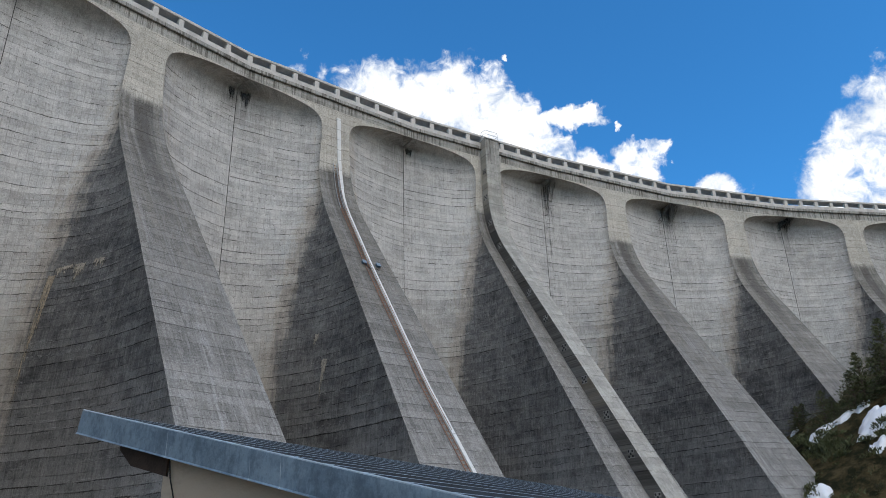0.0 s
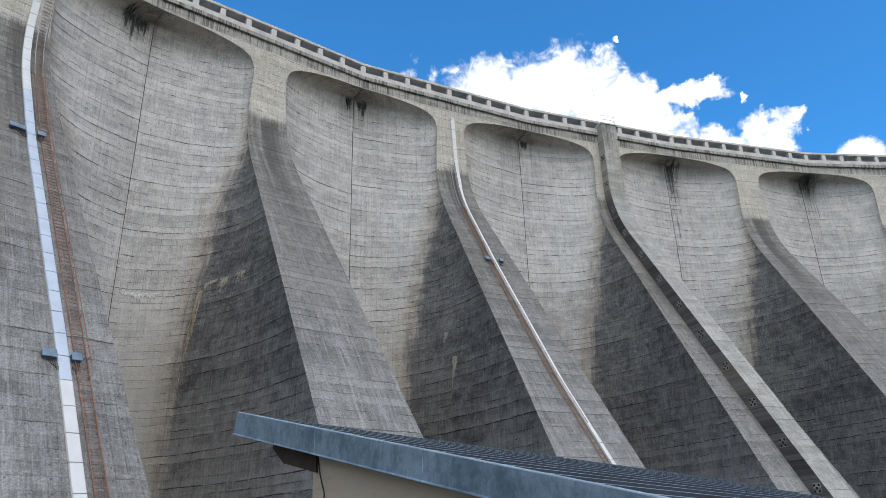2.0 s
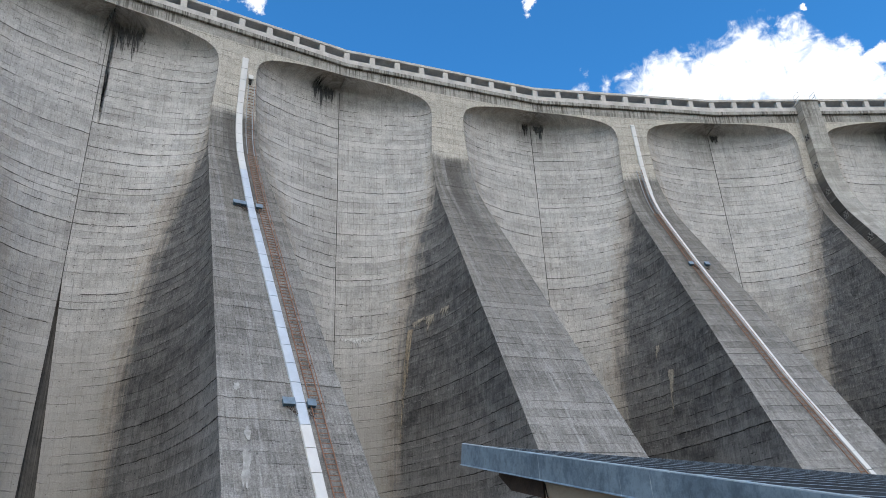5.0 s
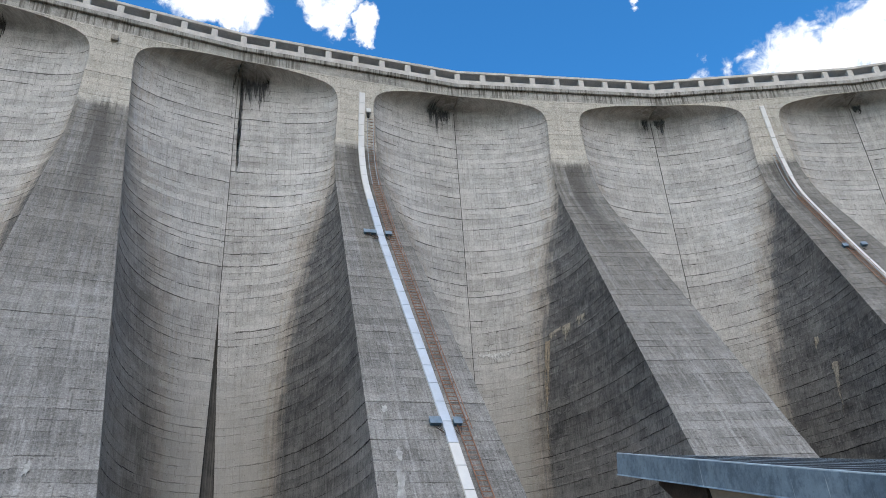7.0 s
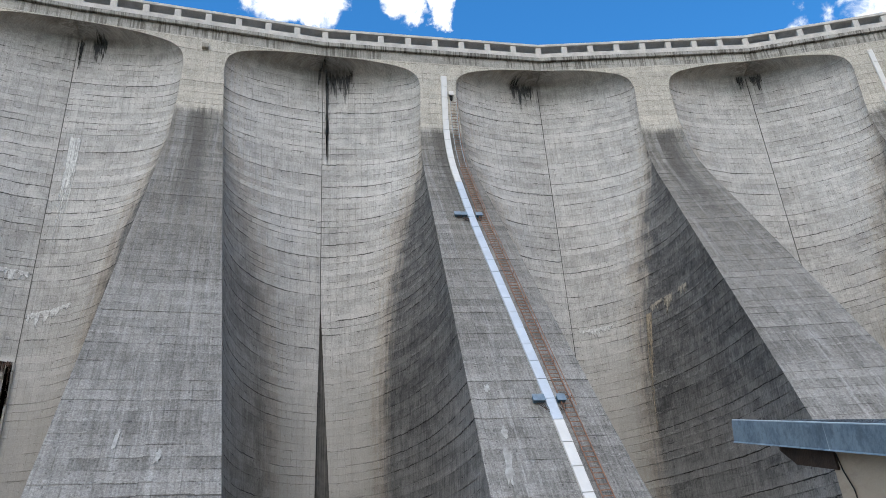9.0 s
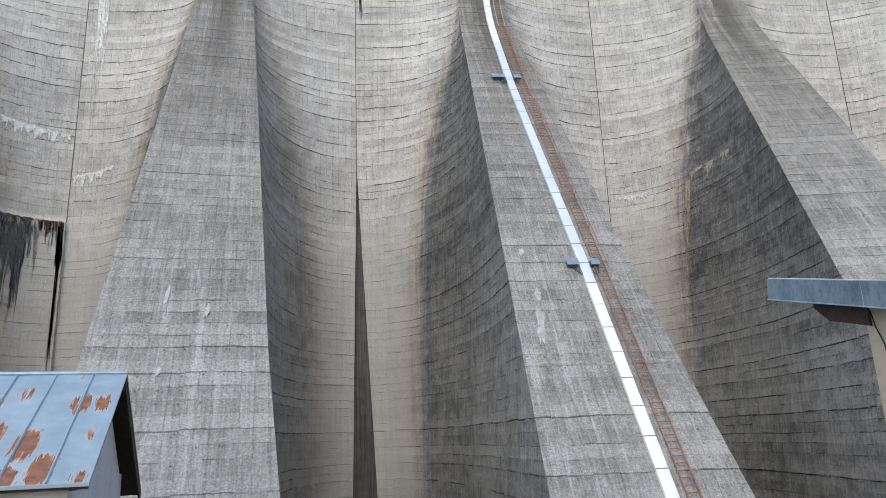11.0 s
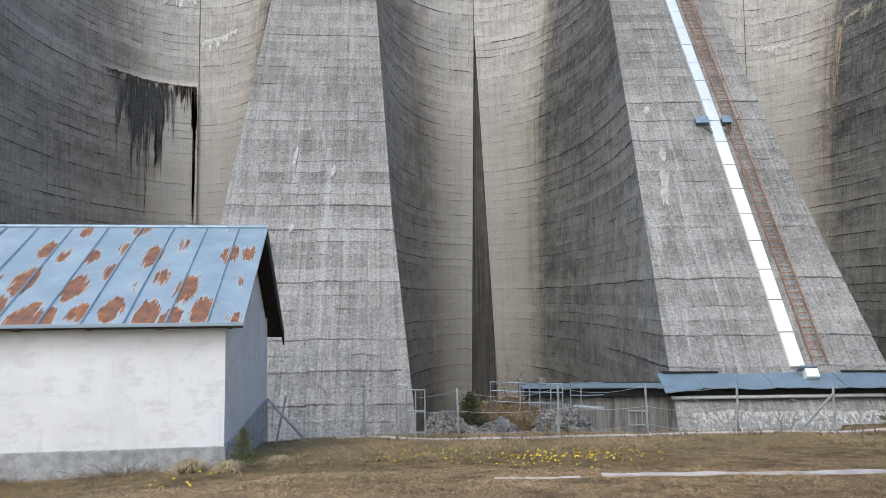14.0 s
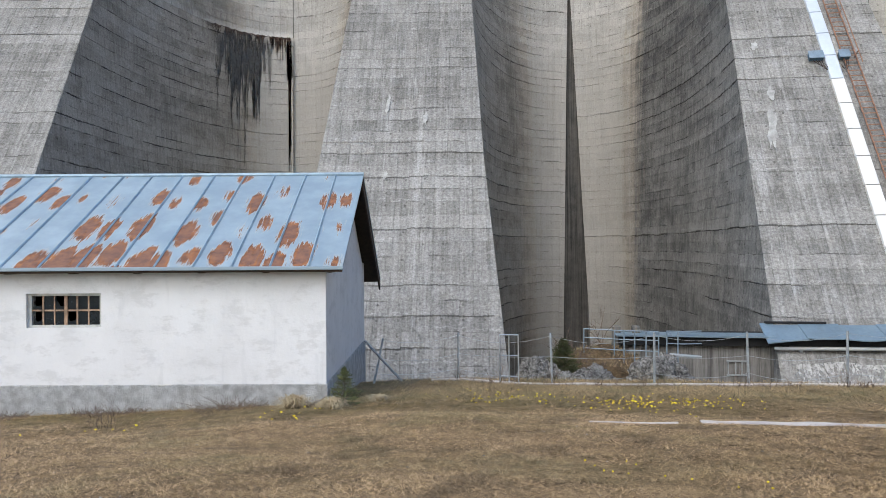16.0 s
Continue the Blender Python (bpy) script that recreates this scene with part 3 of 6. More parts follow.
def ground_z(x, y):
    pg = x * G.x + y * G.y
    z = -0.112 * min(max(pg, 0.0), 24.0)
    along = x * 0.3766 + y * 0.9264
    if pg > 15 and y < 40:
        edge = 17.9 - 0.32 * max(0, along - 0.5) - 0.02 * along
        edge += (16.6 - edge) * min(1.0, max(0.0, (along - 10.5) / 1.5))
        z -= (2.3 * min(1.0, max(0.0, (pg - edge - 0.5) / 1.6)) + 4.0 * min(1.0, max(0.0, (pg - edge - 5.0) / 8.0)))
    if pg > 4 and along < -0.5:
        z -= 0.038 * min(-0.5 - along, 12.0) * min(1.0, (pg - 4) / 8)
    hill = min(-5.0 + 0.65 * (min(x, 31.0) - 20) + 0.85 * max(0.0, x - 31) + 0.45 * (min(y, 72.0) - 62), 17.0 + 0.12 * (x - 36))
    if hill > z - 3 and y > 15:
        hill += 2.6 * math.exp(-((x - 29.8) ** 2 + (y - 64.5) ** 2) / 5)
        hill += 1.6 * noise.noise(Vector((x * 0.11, y * 0.11, 3))) + 0.7 * noise.noise(Vector((x * 0.35, y * 0.35, 8)))
        z = max(z, min(hill, 60))
    z += 0.06 * noise.noise(Vector((x * 0.5, y * 0.5, 0)))
    return z


def spread(lo, hi, step, far):
    a = list(np.arange(lo, hi + 1e-6, step))
    up, d = [], step
    v = hi
    while v < far:
        d *= 1.16
        v += d
        up.append(v)
    dn, d, v = [], step, lo
    while v > -far:
        d *= 1.16
        v -= d
        dn.append(v)
    return dn[::-1] + a + up


def build_ground():
    xs, ys = spread(-24, 2, 0.3, 2600), spread(-10, 18, 0.3, 2600)
    verts = [(x, y, ground_z(x, y)) for y in ys for x in xs]
    nx = len(xs)
    faces = [(j * nx + i, j * nx + i + 1, (j + 1) * nx + i + 1, (j + 1) * nx + i) for j in range(len(ys) - 1) for i in range(nx - 1)]
    me = bpy.data.meshes.new("ground")
    me.from_pydata(verts, [], faces)
    me.materials.append(M_GROUND)
    for p in me.polygons:
        p.use_smooth = True
    return tagged(new("ground", me), "sloping meadow of dry brown spring grass below the dam", "ground", kind="structure")


build_ground()

# ---------------------------------------------------------------- details on the dam
def flank_at(z, u=None, s=None, side=1, out=0.05, bay=None):
    """A point on a flank in its bay's frame, by its distance along the crest or downstream."""
    k = 0.0
    if bay is not None and 0 <= bay + side < len(TURN):
        k = side * radians(TURN[bay] - TURN[bay + side]) / 2
    hf, sf = half_face(z), s_front(z)
    end, run = BAY / 2 + 2 * math.tan(k), min(sf - BACK, REACH)
    a = max(end - hf, 0.02)
    if u is not None:
        ang = math.asin(min(1, max(0, (end - u) / a)))
    else:
        ang = math.acos(max(-1.0, min(1.0, 1 - (s - BACK) / run)))
    uu, ss = end - a * math.sin(ang), BACK + run * (1 - math.cos(ang))
    if s is not None and s > BACK + run:
        ss, uu = s, hf
    n = Vector((a * math.cos(ang) + 1e-4, run * math.sin(ang))).normalized()
    return Vector((ss + out * n.x, side * (uu + out * n.y), z))


def stain(name, bay, mat, label, side, by, lo, hi, top, length, seed, cols=26, top2=None, ragged=0.6):
    """A thin crust run down a flank: from lo to hi along it, hanging from the height top."""
    rng = random.Random(seed)
    bm = bmesh.new()
    uvl = bm.loops.layers.uv.new("UVMap")
    prev = None
    for i in range(cols + 1):
        f = i / cols
        w = lo + (hi - lo) * f
        z1 = (top if top2 is None else top + (top2 - top) * f) + rng.uniform(-0.06, 0.06)
        fall = length * math.sin(math.pi * min(max(f, 0.04), 0.96)) ** 0.5 * (1 - ragged + ragged * rng.random() ** 1.6)
        col = [bm.verts.new(flank_at(z1 - fall * k / 5, **{by: w + (rng.uniform(-0.03, 0.03) * k)}, side=side, bay=bay, out=0.06)) for k in range(6)]
        if prev:
            for k in range(5):
                face = bm.faces.new((prev[k], col[k], col[k + 1], prev[k + 1]))
                for lp, (fx, fy) in zip(face.loops, ((f - 1 / cols, k), (f, k), (f, k + 1), (f - 1 / cols, k + 1))):
                    lp[uvl].uv = (fx, fy / 5)
        prev = col
    bmesh.ops.recalc_face_normals(bm, faces=bm.faces)
    return part(name, bm, mat, BAYS[bay], label)


def crust(name, col, var, thin, soft_top=0.0, sparse=0.0, rim=0.18):
    """A run-down crust of many thin drips that give out towards the lower end and the sides."""
    m, g, b, tc = material(name)
    at, uv = tc.outputs["Object"], tc.outputs["UV"]
    u, v = g.split(uv)[0:2]
    drip = g.noise(g.scaled(at, (9, 9, 0.35)), 1.0, 5, 0.75)
    hair = g.noise(g.scaled(at, (26, 26, 0.9)), 1.0, 3, 0.7)
    n2 = g.noise(at, 6, 4, 0.7)
    side = g.math("MULTIPLY", g.step(u, 0.0, rim), g.step(u, 1.0, 1.0 - rim))
    hold = g.math("ADD", g.math("ADD", g.math("MULTIPLY", drip, 0.75), g.math("MULTIPLY", hair, 0.30)), g.math("SUBTRACT", g.math("MULTIPLY", v, -0.22 - thin * 0.5), sparse))
    a = g.math("MULTIPLY", g.math("MULTIPLY", g.step(hold, 0.27, 0.41), side), g.step(v, 1.0, 0.6))
    if soft_top:
        a = g.math("MULTIPLY", a, g.step(g.math("ADD", v, g.math("MULTIPLY", g.math("SUBTRACT", drip, 0.5), soft_top)), 0.0, soft_top))
    g.put(b.inputs["Alpha"], g.math("MULTIPLY", a, 0.92))
    g.put(b.inputs["Base Color"], g.mix(g.step(n2, 0.35, 0.65), tuple(c * (1 - var) for c in col), tuple(c * (1 + var) for c in col)))
    b.inputs["Roughness"].default_value = 0.9
    return m


M_LIMEFRESH = crust("fresh_lime_crust", (0.58, 0.58, 0.56), 0.25, -0.2, 0.0, 0.10)
M_LIMEWASH = crust("thin_lime_wash", (0.40, 0.392, 0.375), 0.25, 0.0, 0.0, 0.13, 0.04)
M_FLAKE = simple("flaked_concrete", (0.34, 0.335, 0.32), 0.9, 0, 0.3, 4.0, 0.5)
M_LIMEBROWN = crust("brownish_lime_crust", (0.30, 0.27, 0.22), 0.35, 0.15)
M_RUSTSTAIN = crust("rust_run", (0.05, 0.028, 0.02), 0.5, 0.2, 0.0, 0.07)
M_TANRUN = crust("tan_run", (0.29, 0.24, 0.175), 0.3, -0.05, 0.0, 0.10)
M_SCALE = crust("white_lime_scale", (0.60, 0.60, 0.58), 0.25, -0.1, 0.0, 0.01, 0.05)
M_BLACKTOP = crust("black_leak", (0.085, 0.084, 0.082), 0.5, -0.1, 0.05, 0.20)
M_BLACKRUN = crust("black_water_stain", (0.055, 0.057, 0.06), 0.4, 0.15, 0.25)
stain("lime_stain", 4, M_LIMEBROWN, "brownish lime crust hanging from a joint", -1, "s", 1.6, 3.1, 19.35, 1.0, 3, top2=19.6)
stain("lime_stain", 4, M_LIMEBROWN, "", -1, "s", 3.0, 4.1, 19.5, 1.9, 5, ragged=0.9)
stain("lime_stain", 4, M_LIMEBROWN, "", -1, "s", 4.6, 5.9, 19.6, 1.3, 6, ragged=0.9)
stain("lime_stain", 4, M_SCALE, "whitish lime scale on a joint", -1, "u", 9.3, 6.6, 19.0, 0.9, 8, cols=40, ragged=0.8)
stain("brown_run", 4, M_TANRUN, "tan vertical run-off stain", -1, "s", 1.35, 1.95, 18.9, 15.0, 9, cols=8, ragged=0.3)
stain("lime_stain", 2, M_LIMEFRESH, "white lime streak", -1, "u", 9.0, 8.1, 33.4, 14.0, 11, cols=8, ragged=0.5)
stain("lime_stain", 2, M_SCALE, "white lime fringe below a joint", -1, "u", 9.55, 6.7, 19.45, 1.7, 12, cols=44, ragged=0.9, top2=20.1)
stain("lime_stain", 1, M_SCALE, "white lime fringe along a joint", 1, "u", 3.9, 9.5, 22.95, 1.5, 14, cols=60, ragged=0.95, top2=22.45)
stain("lime_stain", 5, M_LIMEBROWN, "", -1, "s", 5.75, 6.5, 15.3, 7.0, 13, cols=9, ragged=0.8)
stain("lime_stain", 5, M_LIMEBROWN, "", -1, "s", 4.5, 5.0, 17.6, 1.6, 15, cols=6, ragged=0.6)
BACK = BACK + LEDGE[1]
for seed, (lo, hi, fall, mat) in enumerate(((9.5, 4.4, 1.7, M_RUSTSTAIN), (8.4, 5.0, 13.0, M_BLACKRUN), (9.54, 8.1, 3.4, M_RUSTSTAIN), (7.6, 5.6, 12.0, M_BLACKRUN), (9.54, 9.2, 15.0, M_RUSTSTAIN))):
    stain("rust_stain", 1, mat, "dark rust and soot run below the ledge", 1, "u", lo, hi, LEDGE[0] - 0.06, fall, 21 + seed, cols=40, ragged=0.95 if seed != 3 else 0.7)
BACK = BACK - LEDGE[1]
for bay, side, lo, hi, fall, seed in ((7, -1, 9.55, 8.1, 22.0, 31), (7, -1, 9.4, 8.5, 18.0, 36), (8, -1, 9.55, 8.6, 15, 32), (8, -1, 8.7, 7.9, 14, 33), (7, 1, 9.55, 8.5, 16, 38),
                                      (9, -1, 9.5, 8.6, 9, 34), (9, -1, 8.8, 8.1, 7, 35), (8, 1, 9.55, 8.9, 8, 39), (2, 1, 9.55, 9.1, 12.0, 47), (3, -1, 9.5, 9.0, 14.0, 48)):
    stain("black_run", bay, M_BLACKTOP, "black leak stain down the joint", side, "u", lo, hi, 42.78, fall, seed, cols=10, ragged=0.35)
for bay, side, lo, hi, fall, seed in ((3, -1, 9.4, 9.15, 13, 41), (3, -1, 9.3, 6.9, 4.6, 42), (3, 1, 9.5, 6.8, 3.4, 43), (2, -1, 8.6, 7.4, 3.0, 45), (2, -1, 9.45, 9.2, 4.0, 46), (5, -1, 9.5, 8.3, 2.4, 49), (6, -1, 9.5, 8.6, 1.6, 50), (4, 1, 9.5, 8.8, 2.0, 51)):
    stain("black_run", bay, M_BLACKRUN, "black leak stain under the crest", side, "u", lo, hi, 42.7, fall + 0.4, seed, cols=26, ragged=0.6)


def front_mark(bay, u, z, w, h, seed, mat, label):
    """A flaked patch on the sloping face."""
    rng = random.Random(seed)
    bm = bmesh.new()
    ring = []
    for i in range(18):
        a = 2 * math.pi * i / 18
        r = rng.uniform(0.45, 1.0)
        zz = z + h / 2 * math.sin(a) * r
        ring.append(bm.verts.new((s_front(zz) + 0.055, u + w / 2 * math.cos(a) * r + 0.15 * (zz - z), zz)))
    c = bm.verts.new((s_front(z) + 0.062, u, z))
    for i in range(18):
        bm.faces.new((c, ring[i], ring[(i + 1) % 18]))
    bmesh.ops.recalc_face_normals(bm, faces=bm.faces)
    return part("flaked_patch", bm, mat, BAYS[bay], label)


front_mark(3, -2.25, 6.0, 0.5, 2.4, 1, M_FLAKE, "pale flaked patch of concrete")
front_mark(3, -2.0, 7.6, 0.35, 0.8, 2, M_FLAKE, "")
front_mark(3, -2.2, 10.0, 0.4, 0.6, 3, M_FLAKE, "")
for seed, (u, z, w, h) in enumerate(((0.9, 6.8, 0.3, 0.8), (-0.7, 7.5, 0.2, 1.2), (-0.6, 4.2, 0.3, 0.5), (-1.2, 1.5, 0.4, 0.4))):
    front_mark(2, u, z, w, h, 50 + seed, M_FLAKE, "")

M_BLACKCONC = streaked("black_streaked_concrete", (0.008, 0.008, 0.008), (0.135, 0.125, 0.113), 11.0, 0.12, 0.65)
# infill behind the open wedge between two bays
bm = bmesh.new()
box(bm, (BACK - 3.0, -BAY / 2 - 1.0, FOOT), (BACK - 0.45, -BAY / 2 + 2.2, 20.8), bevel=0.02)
part("joint_infill", bm, M_BLACKCONC, BAYS[3], "black streaked concrete inside the open joint")

# open joint between neighbouring bays: a thin dark line
for i in range(1, len(TURN)):
    k = radians(TURN[i - 1] - TURN[i]) / 2
    edge = BAY / 2 + 2.0 * math.tan(k)
    rng_j = random.Random(200 + i)
    lo = 20.6 if i == 3 else (LEDGE[0] if i == 2 else FOOT)
    pts = [(BACK + 0.01, -edge, lo + (42.4 - lo) * j / 14) for j in range(15)]
    bm = bmesh.new()
    rows = [[bm.verts.new((BACK + 0.035, -edge + e * rng_j.uniform(0.6, 1.3), p[2])) for e in (-0.028, 0.028)] for p in pts]
    base = [[bm.verts.new((BACK - 0.2, -edge + e, p[2])) for e in (-0.03, 0.03)] for p in pts]
    for j in range(14):
        bm.faces.new((rows[j][0], rows[j][1], rows[j + 1][1], rows[j + 1][0]))
        bm.faces.new((rows[j][1], base[j][1], base[j + 1][1], rows[j + 1][1]))
        bm.faces.new((base[j][0], rows[j][0], rows[j + 1][0], base[j + 1][0]))
    part("joint_seal", bm, M_BLACKCONC, BAYS[i], "thin dark joint between two bays")

# square outlet box under the crest
bm = bmesh.new()
box(bm, (S0 - 0.02, -0.28, 41.7), (S0 + 0.28, 0.22, 42.15), bevel=0.02)
box(bm, (S0 + 0.27, -0.2, 41.76), (S0 + 0.30, 0.14, 42.05))
part("outlet_box", bm, M_CHUTE, BAYS[2], "small dark outlet box")


# training wall and pilaster on the fifth buttress
def fin_out(z):
    return 1.1 + 0.45 * min(1.0, max(0.0, (38.0 - z) / 26.0))


def build_fin():
    bm = bmesh.new()
    uvl = bm.loops.layers.uv.new("UVMap")
    rows = []
    zs = list(np.arange(FOOT, 44.4, 0.8)) + [44.75]
    for z in zs:
        s, p = s_front(z), fin_out(z)
        w0, w1 = -0.72, 1.15 + 0.15 * (44 - z) / 44
        rows.append([bm.verts.new(q) for q in ((s - 0.3, w0, z), (s + p, w0, z), (s + p, w1, z), (s - 0.3, w1, z))])
    for r in range(len(rows) - 1):
        for i in range(3):
            f = bm.faces.new((rows[r][i], rows[r][i + 1], rows[r + 1][i + 1], rows[r + 1][i]))
            # sides in the dark concrete, face in the pale one
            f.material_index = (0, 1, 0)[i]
            for lp, (rr, k) in zip(f.loops, ((r, i), (r, i + 1), (r + 1, i + 1), (r + 1, i))):
                lp[uvl].uv = (k * 2.0, zs[rr])
    bm.faces.new(rows[-1])
    bmesh.ops.recalc_face_normals(bm, faces=bm.faces)
    fin = part("training_wall", bm, (M_CHUTE, M_BEAM), BAYS[6], "raised concrete wall, its sides darker than its face")
    plate = holes = None
    for k in range(12):
        z = 40.6 - 3.3 * k
        at = pose(s_front(z) + fin_out(z) * 0.55, -0.722, z)
        if plate is None:
            bm = bmesh.new()
            box(bm, (-0.34, -0.03, -0.34), (0.34, 0.01, 0.34), bevel=0.02)
            plate = part("drain_plate", bm, M_FRONT, fin, "pale square drain plate with five black pads for holes")
            plate.matrix_basis = at
            # raised near-black pads paint the dark inside of the holes
            bm = bmesh.new()
            for x, y in ((-0.2, -0.2), (0.2, -0.2), (0, 0), (-0.2, 0.2), (0.2, 0.2)):
                box(bm, (x - 0.085, -0.045, y - 0.085), (x + 0.085, -0.028, y + 0.085), bevel=0.012)
            holes = part("drain_holes", bm, M_DARK, fin)
            holes.matrix_basis = at
        else:
            share("drain_plate", plate, fin, at)
            share("drain_holes", holes, fin, at)
    bm = bmesh.new()
    box(bm, (S0 - 0.25, -0.80, 44.752), (S0 + 1.20, 1.24, 44.90), bevel=0.02)
    part("cap", bm, M_RAIL, BAYS[6], "weathered concrete cap slab")
    # guard rail on top of the pilaster
    bm = bmesh.new()
    for y in (-0.65, 1.1):
        for x in (0.3, 1.15):
            bar(bm, (x, y, 44.9), (x, y, 45.9), 0.022)
    for z in (45.4, 45.9):
        pipe(bm, [(0.3, -0.65, z), (1.15, -0.65, z), (1.15, 1.1, z), (0.3, 1.1, z)], 0.03)
    part("guard_rail", bm, M_GALV, BAYS[6], "thin steel guard rail on the pilaster")


build_fin()


# ---------------------------------------------------------------- ducts, ladders, boxes
def duct_u(z, bay):
    if bay == 3:
        return float(np.interp(z, (-1.2, 10, 24, 36, 42), (0.75, 0.66, 0.27, 0.40, 0.56)))
    return float(np.interp(z, (5, 12, 24, 35, 42), (0.85, 0.28, 0.22, 0.52, 0.2)))


def slope_frame(z, u, off):
    """A frame on the sloping face: x out of it, y across, z up along it."""
    t = Vector((s_front(z + 0.05) - s_front(z - 0.05), 0, 0.1)).normalized()
    n = Vector((t.z, 0, -t.x))
    m = Matrix.Identity(4)
    for r in range(3):
        m[r][0], m[r][1], m[r][2] = n[r], (0, 1, 0)[r], t[r]
    m.translation = Vector((s_front(z), u, z)) + n * off
    return m


def build_duct(bay, zlo, zhi, wide, low_wide, label):
    d = thing("cable_duct", label, "cable duct", POSE[bay])
    step = 1.15
    z = zlo
    first = None
    while z < zhi:
        ds = s_front(z) - s_front(min(z + step, zhi))
        length = math.hypot(ds, step)
        bm = bmesh.new()
        m0, m1 = slope_frame(z, duct_u(z, bay), 0), slope_frame(min(z + step, zhi) - 0.02, duct_u(z + step, bay), 0)
        width = wide if z > 33.5 else low_wide
        ring = [(0.0, -width / 2), (0.12, -width / 2), (0.14, -width / 2 + 0.03), (0.14, width / 2 - 0.03), (0.12, width / 2), (0.0, width / 2)]
        va, vb = [bm.verts.new(m0 @ Vector((x, y, 0.01))) for x, y in ring], [bm.verts.new(m1 @ Vector((x, y, -0.01))) for x, y in ring]
        for i in range(5):
            bm.faces.new((va[i], va[i + 1], vb[i + 1], vb[i]))
        bm.faces.new(va), bm.faces.new(vb)
        bmesh.ops.recalc_face_normals(bm, faces=bm.faces)
        # panels at mid height take the bluish copy, a painted sky reflection
        part("duct_panel", bm, M_DUCTBLUE if 8.0 < z < 28.0 and bay == 3 else M_WHITE, d)
        z += step
    return d


build_duct(3, -1.1, 41.4, 0.50, 0.50, "long white sheet-metal cable duct running down the buttress")
build_duct(5, -2.0, 41.9, 0.42, 0.31, "narrow white cable duct running down the buttress")


def build_ladder(bay, zlo, zhi, u_at, half, label):
    l = thing("ladder", label, "ladder", POSE[bay])
    zs = list(np.arange(zlo, zhi, 0.8)) + [zhi]
    for sg in (-1, 1):
        for steel, run in ((M_RUST, [z for z in zs if z <= 31.5]), (M_POST, [z for z in zs if z > 30.7])):
            bm = bmesh.new()
            pipe(bm, [slope_frame(z, u_at(z) + sg * half, 0.14).translation for z in run], 0.032, 4)
            part("ladder_rail", bm, steel, l)
    bm = bmesh.new()
    pipe(bm, [slope_frame(z, u_at(z) + half * 1.1, 0.40).translation for z in zs if z > 8], 0.022, 4)
    part("hand_rail", bm, M_RUST, l)
    bm = bmesh.new()
    bar(bm, (0, -half, 0), (0, half, 0), 0.027, 4)
    rung = None
    stay = None
    z, k = zlo + 0.2, 0
    while z < zhi:
        m = slope_frame(z, u_at(z), 0.14)
        if rung is None:
            rung = part("rung", bm, M_RUST, l)
            rung.matrix_basis = m
        else:
            share("rung", rung, l, m)
        if k % 9 == 4 and z > 8:
            m2 = slope_frame(z, u_at(z) + half * 1.0, 0.0)
            if stay is None:
                b2 = bmesh.new()
                bar(b2, (0, 0, 0), (0.40, half * 0.1, 0), 0.018, 4)
                stay = part("stay", b2, M_RUST, l)
                stay.matrix_basis = m2
            else:
                share("stay", stay, l, m2)
        z += 0.3 * m[2][2]
        k += 1
    return l


build_ladder(3, -1.0, 38.8, lambda z: float(np.interp(z, (-1, 10, 24, 38), (1.55, 1.38, 1.05, 1.2))), 0.25, "long rusty iron ladder fixed beside the white duct")
build_ladder(5, 2.0, 36.5, lambda z: duct_u(z, 5) - 0.55, 0.18, "rusty iron ladder beside the narrow duct")


def build_boxes(bay, z, spec, label):
    b = thing("junction_box", label, "junction box", POSE[bay])
    for u0, u1 in spec:
        m = slope_frame(z, duct_u(z, bay), 0)
        bm = bmesh.new()
        box(bm, (0.05, u0, -0.20), (0.25, u1, 0.18), m, bevel=0.02)
        part("casing", bm, M_BLUEBOX, b)
        bm = bmesh.new()
        box(bm, (0.248, u0 - 0.03, -0.23), (0.278, u1 + 0.03, 0.22), m, bevel=0.01)
        part("lid", bm, M_GREYPAINT, b, "grey-blue sloping lid")
    m = slope_frame(z, duct_u(z, bay), 0)
    for i, (u0, u1) in enumerate(spec):
        for k in range(4):
            bm = bmesh.new()
            uu = u0 + (u1 - u0) * (0.2 + 0.2 * k)
            end = 0.27 if uu > 0 else -0.27
            pts = [m @ Vector((0.2, uu + (end - uu) * f, -0.3 - (0.35 + 0.09 * k) * math.sin(math.pi * min(1, f * 0.75)))) for f in (0, 0.25, 0.5, 0.75, 1)]
            pipe(bm, pts, 0.013, 4)
            part("cable", bm, M_DARKWOOD, b)


build_boxes(3, 9.2, ((-0.86, -0.32), (0.32, 0.70)), "blue-grey junction boxes beside the white duct")
build_boxes(3, 24.4, ((-1.15, -0.72), (-0.66, -0.32), (0.34, 0.75)), "blue-grey junction boxes beside the white duct")
build_boxes(5, 23.8, ((-0.9, -0.55), (0.5, 0.85)), "blue-grey junction boxes beside the narrow duct")
lamp_box = thing("lamp_box", "small white box on the buttress under the crest", "box", POSE[3])
bm = bmesh.new()
box(bm, (S0, 0.86, 39.3), (S0 + 0.3, 1.25, 39.7), bevel=0.02)
part("casing", bm, M_WHITE, lamp_box)
bm = bmesh.new()
box(bm, (S0, 0.95, 38.85), (S0 + 0.2, 1.15, 39.3), bevel=0.02)
part("bracket", bm, M_DARK, lamp_box, "dark bracket")
foot_box = thing("duct_box", "white metal box at the foot of the duct", "box", POSE[3])
bm = bmesh.new()
box(bm, (0.1, -0.22, -0.2), (0.4, 0.22, 0.14), slope_frame(-1.40, 1.0, 0.05), bevel=0.02)
part("casing", bm, M_WHITE, foot_box)
bm = bmesh.new()
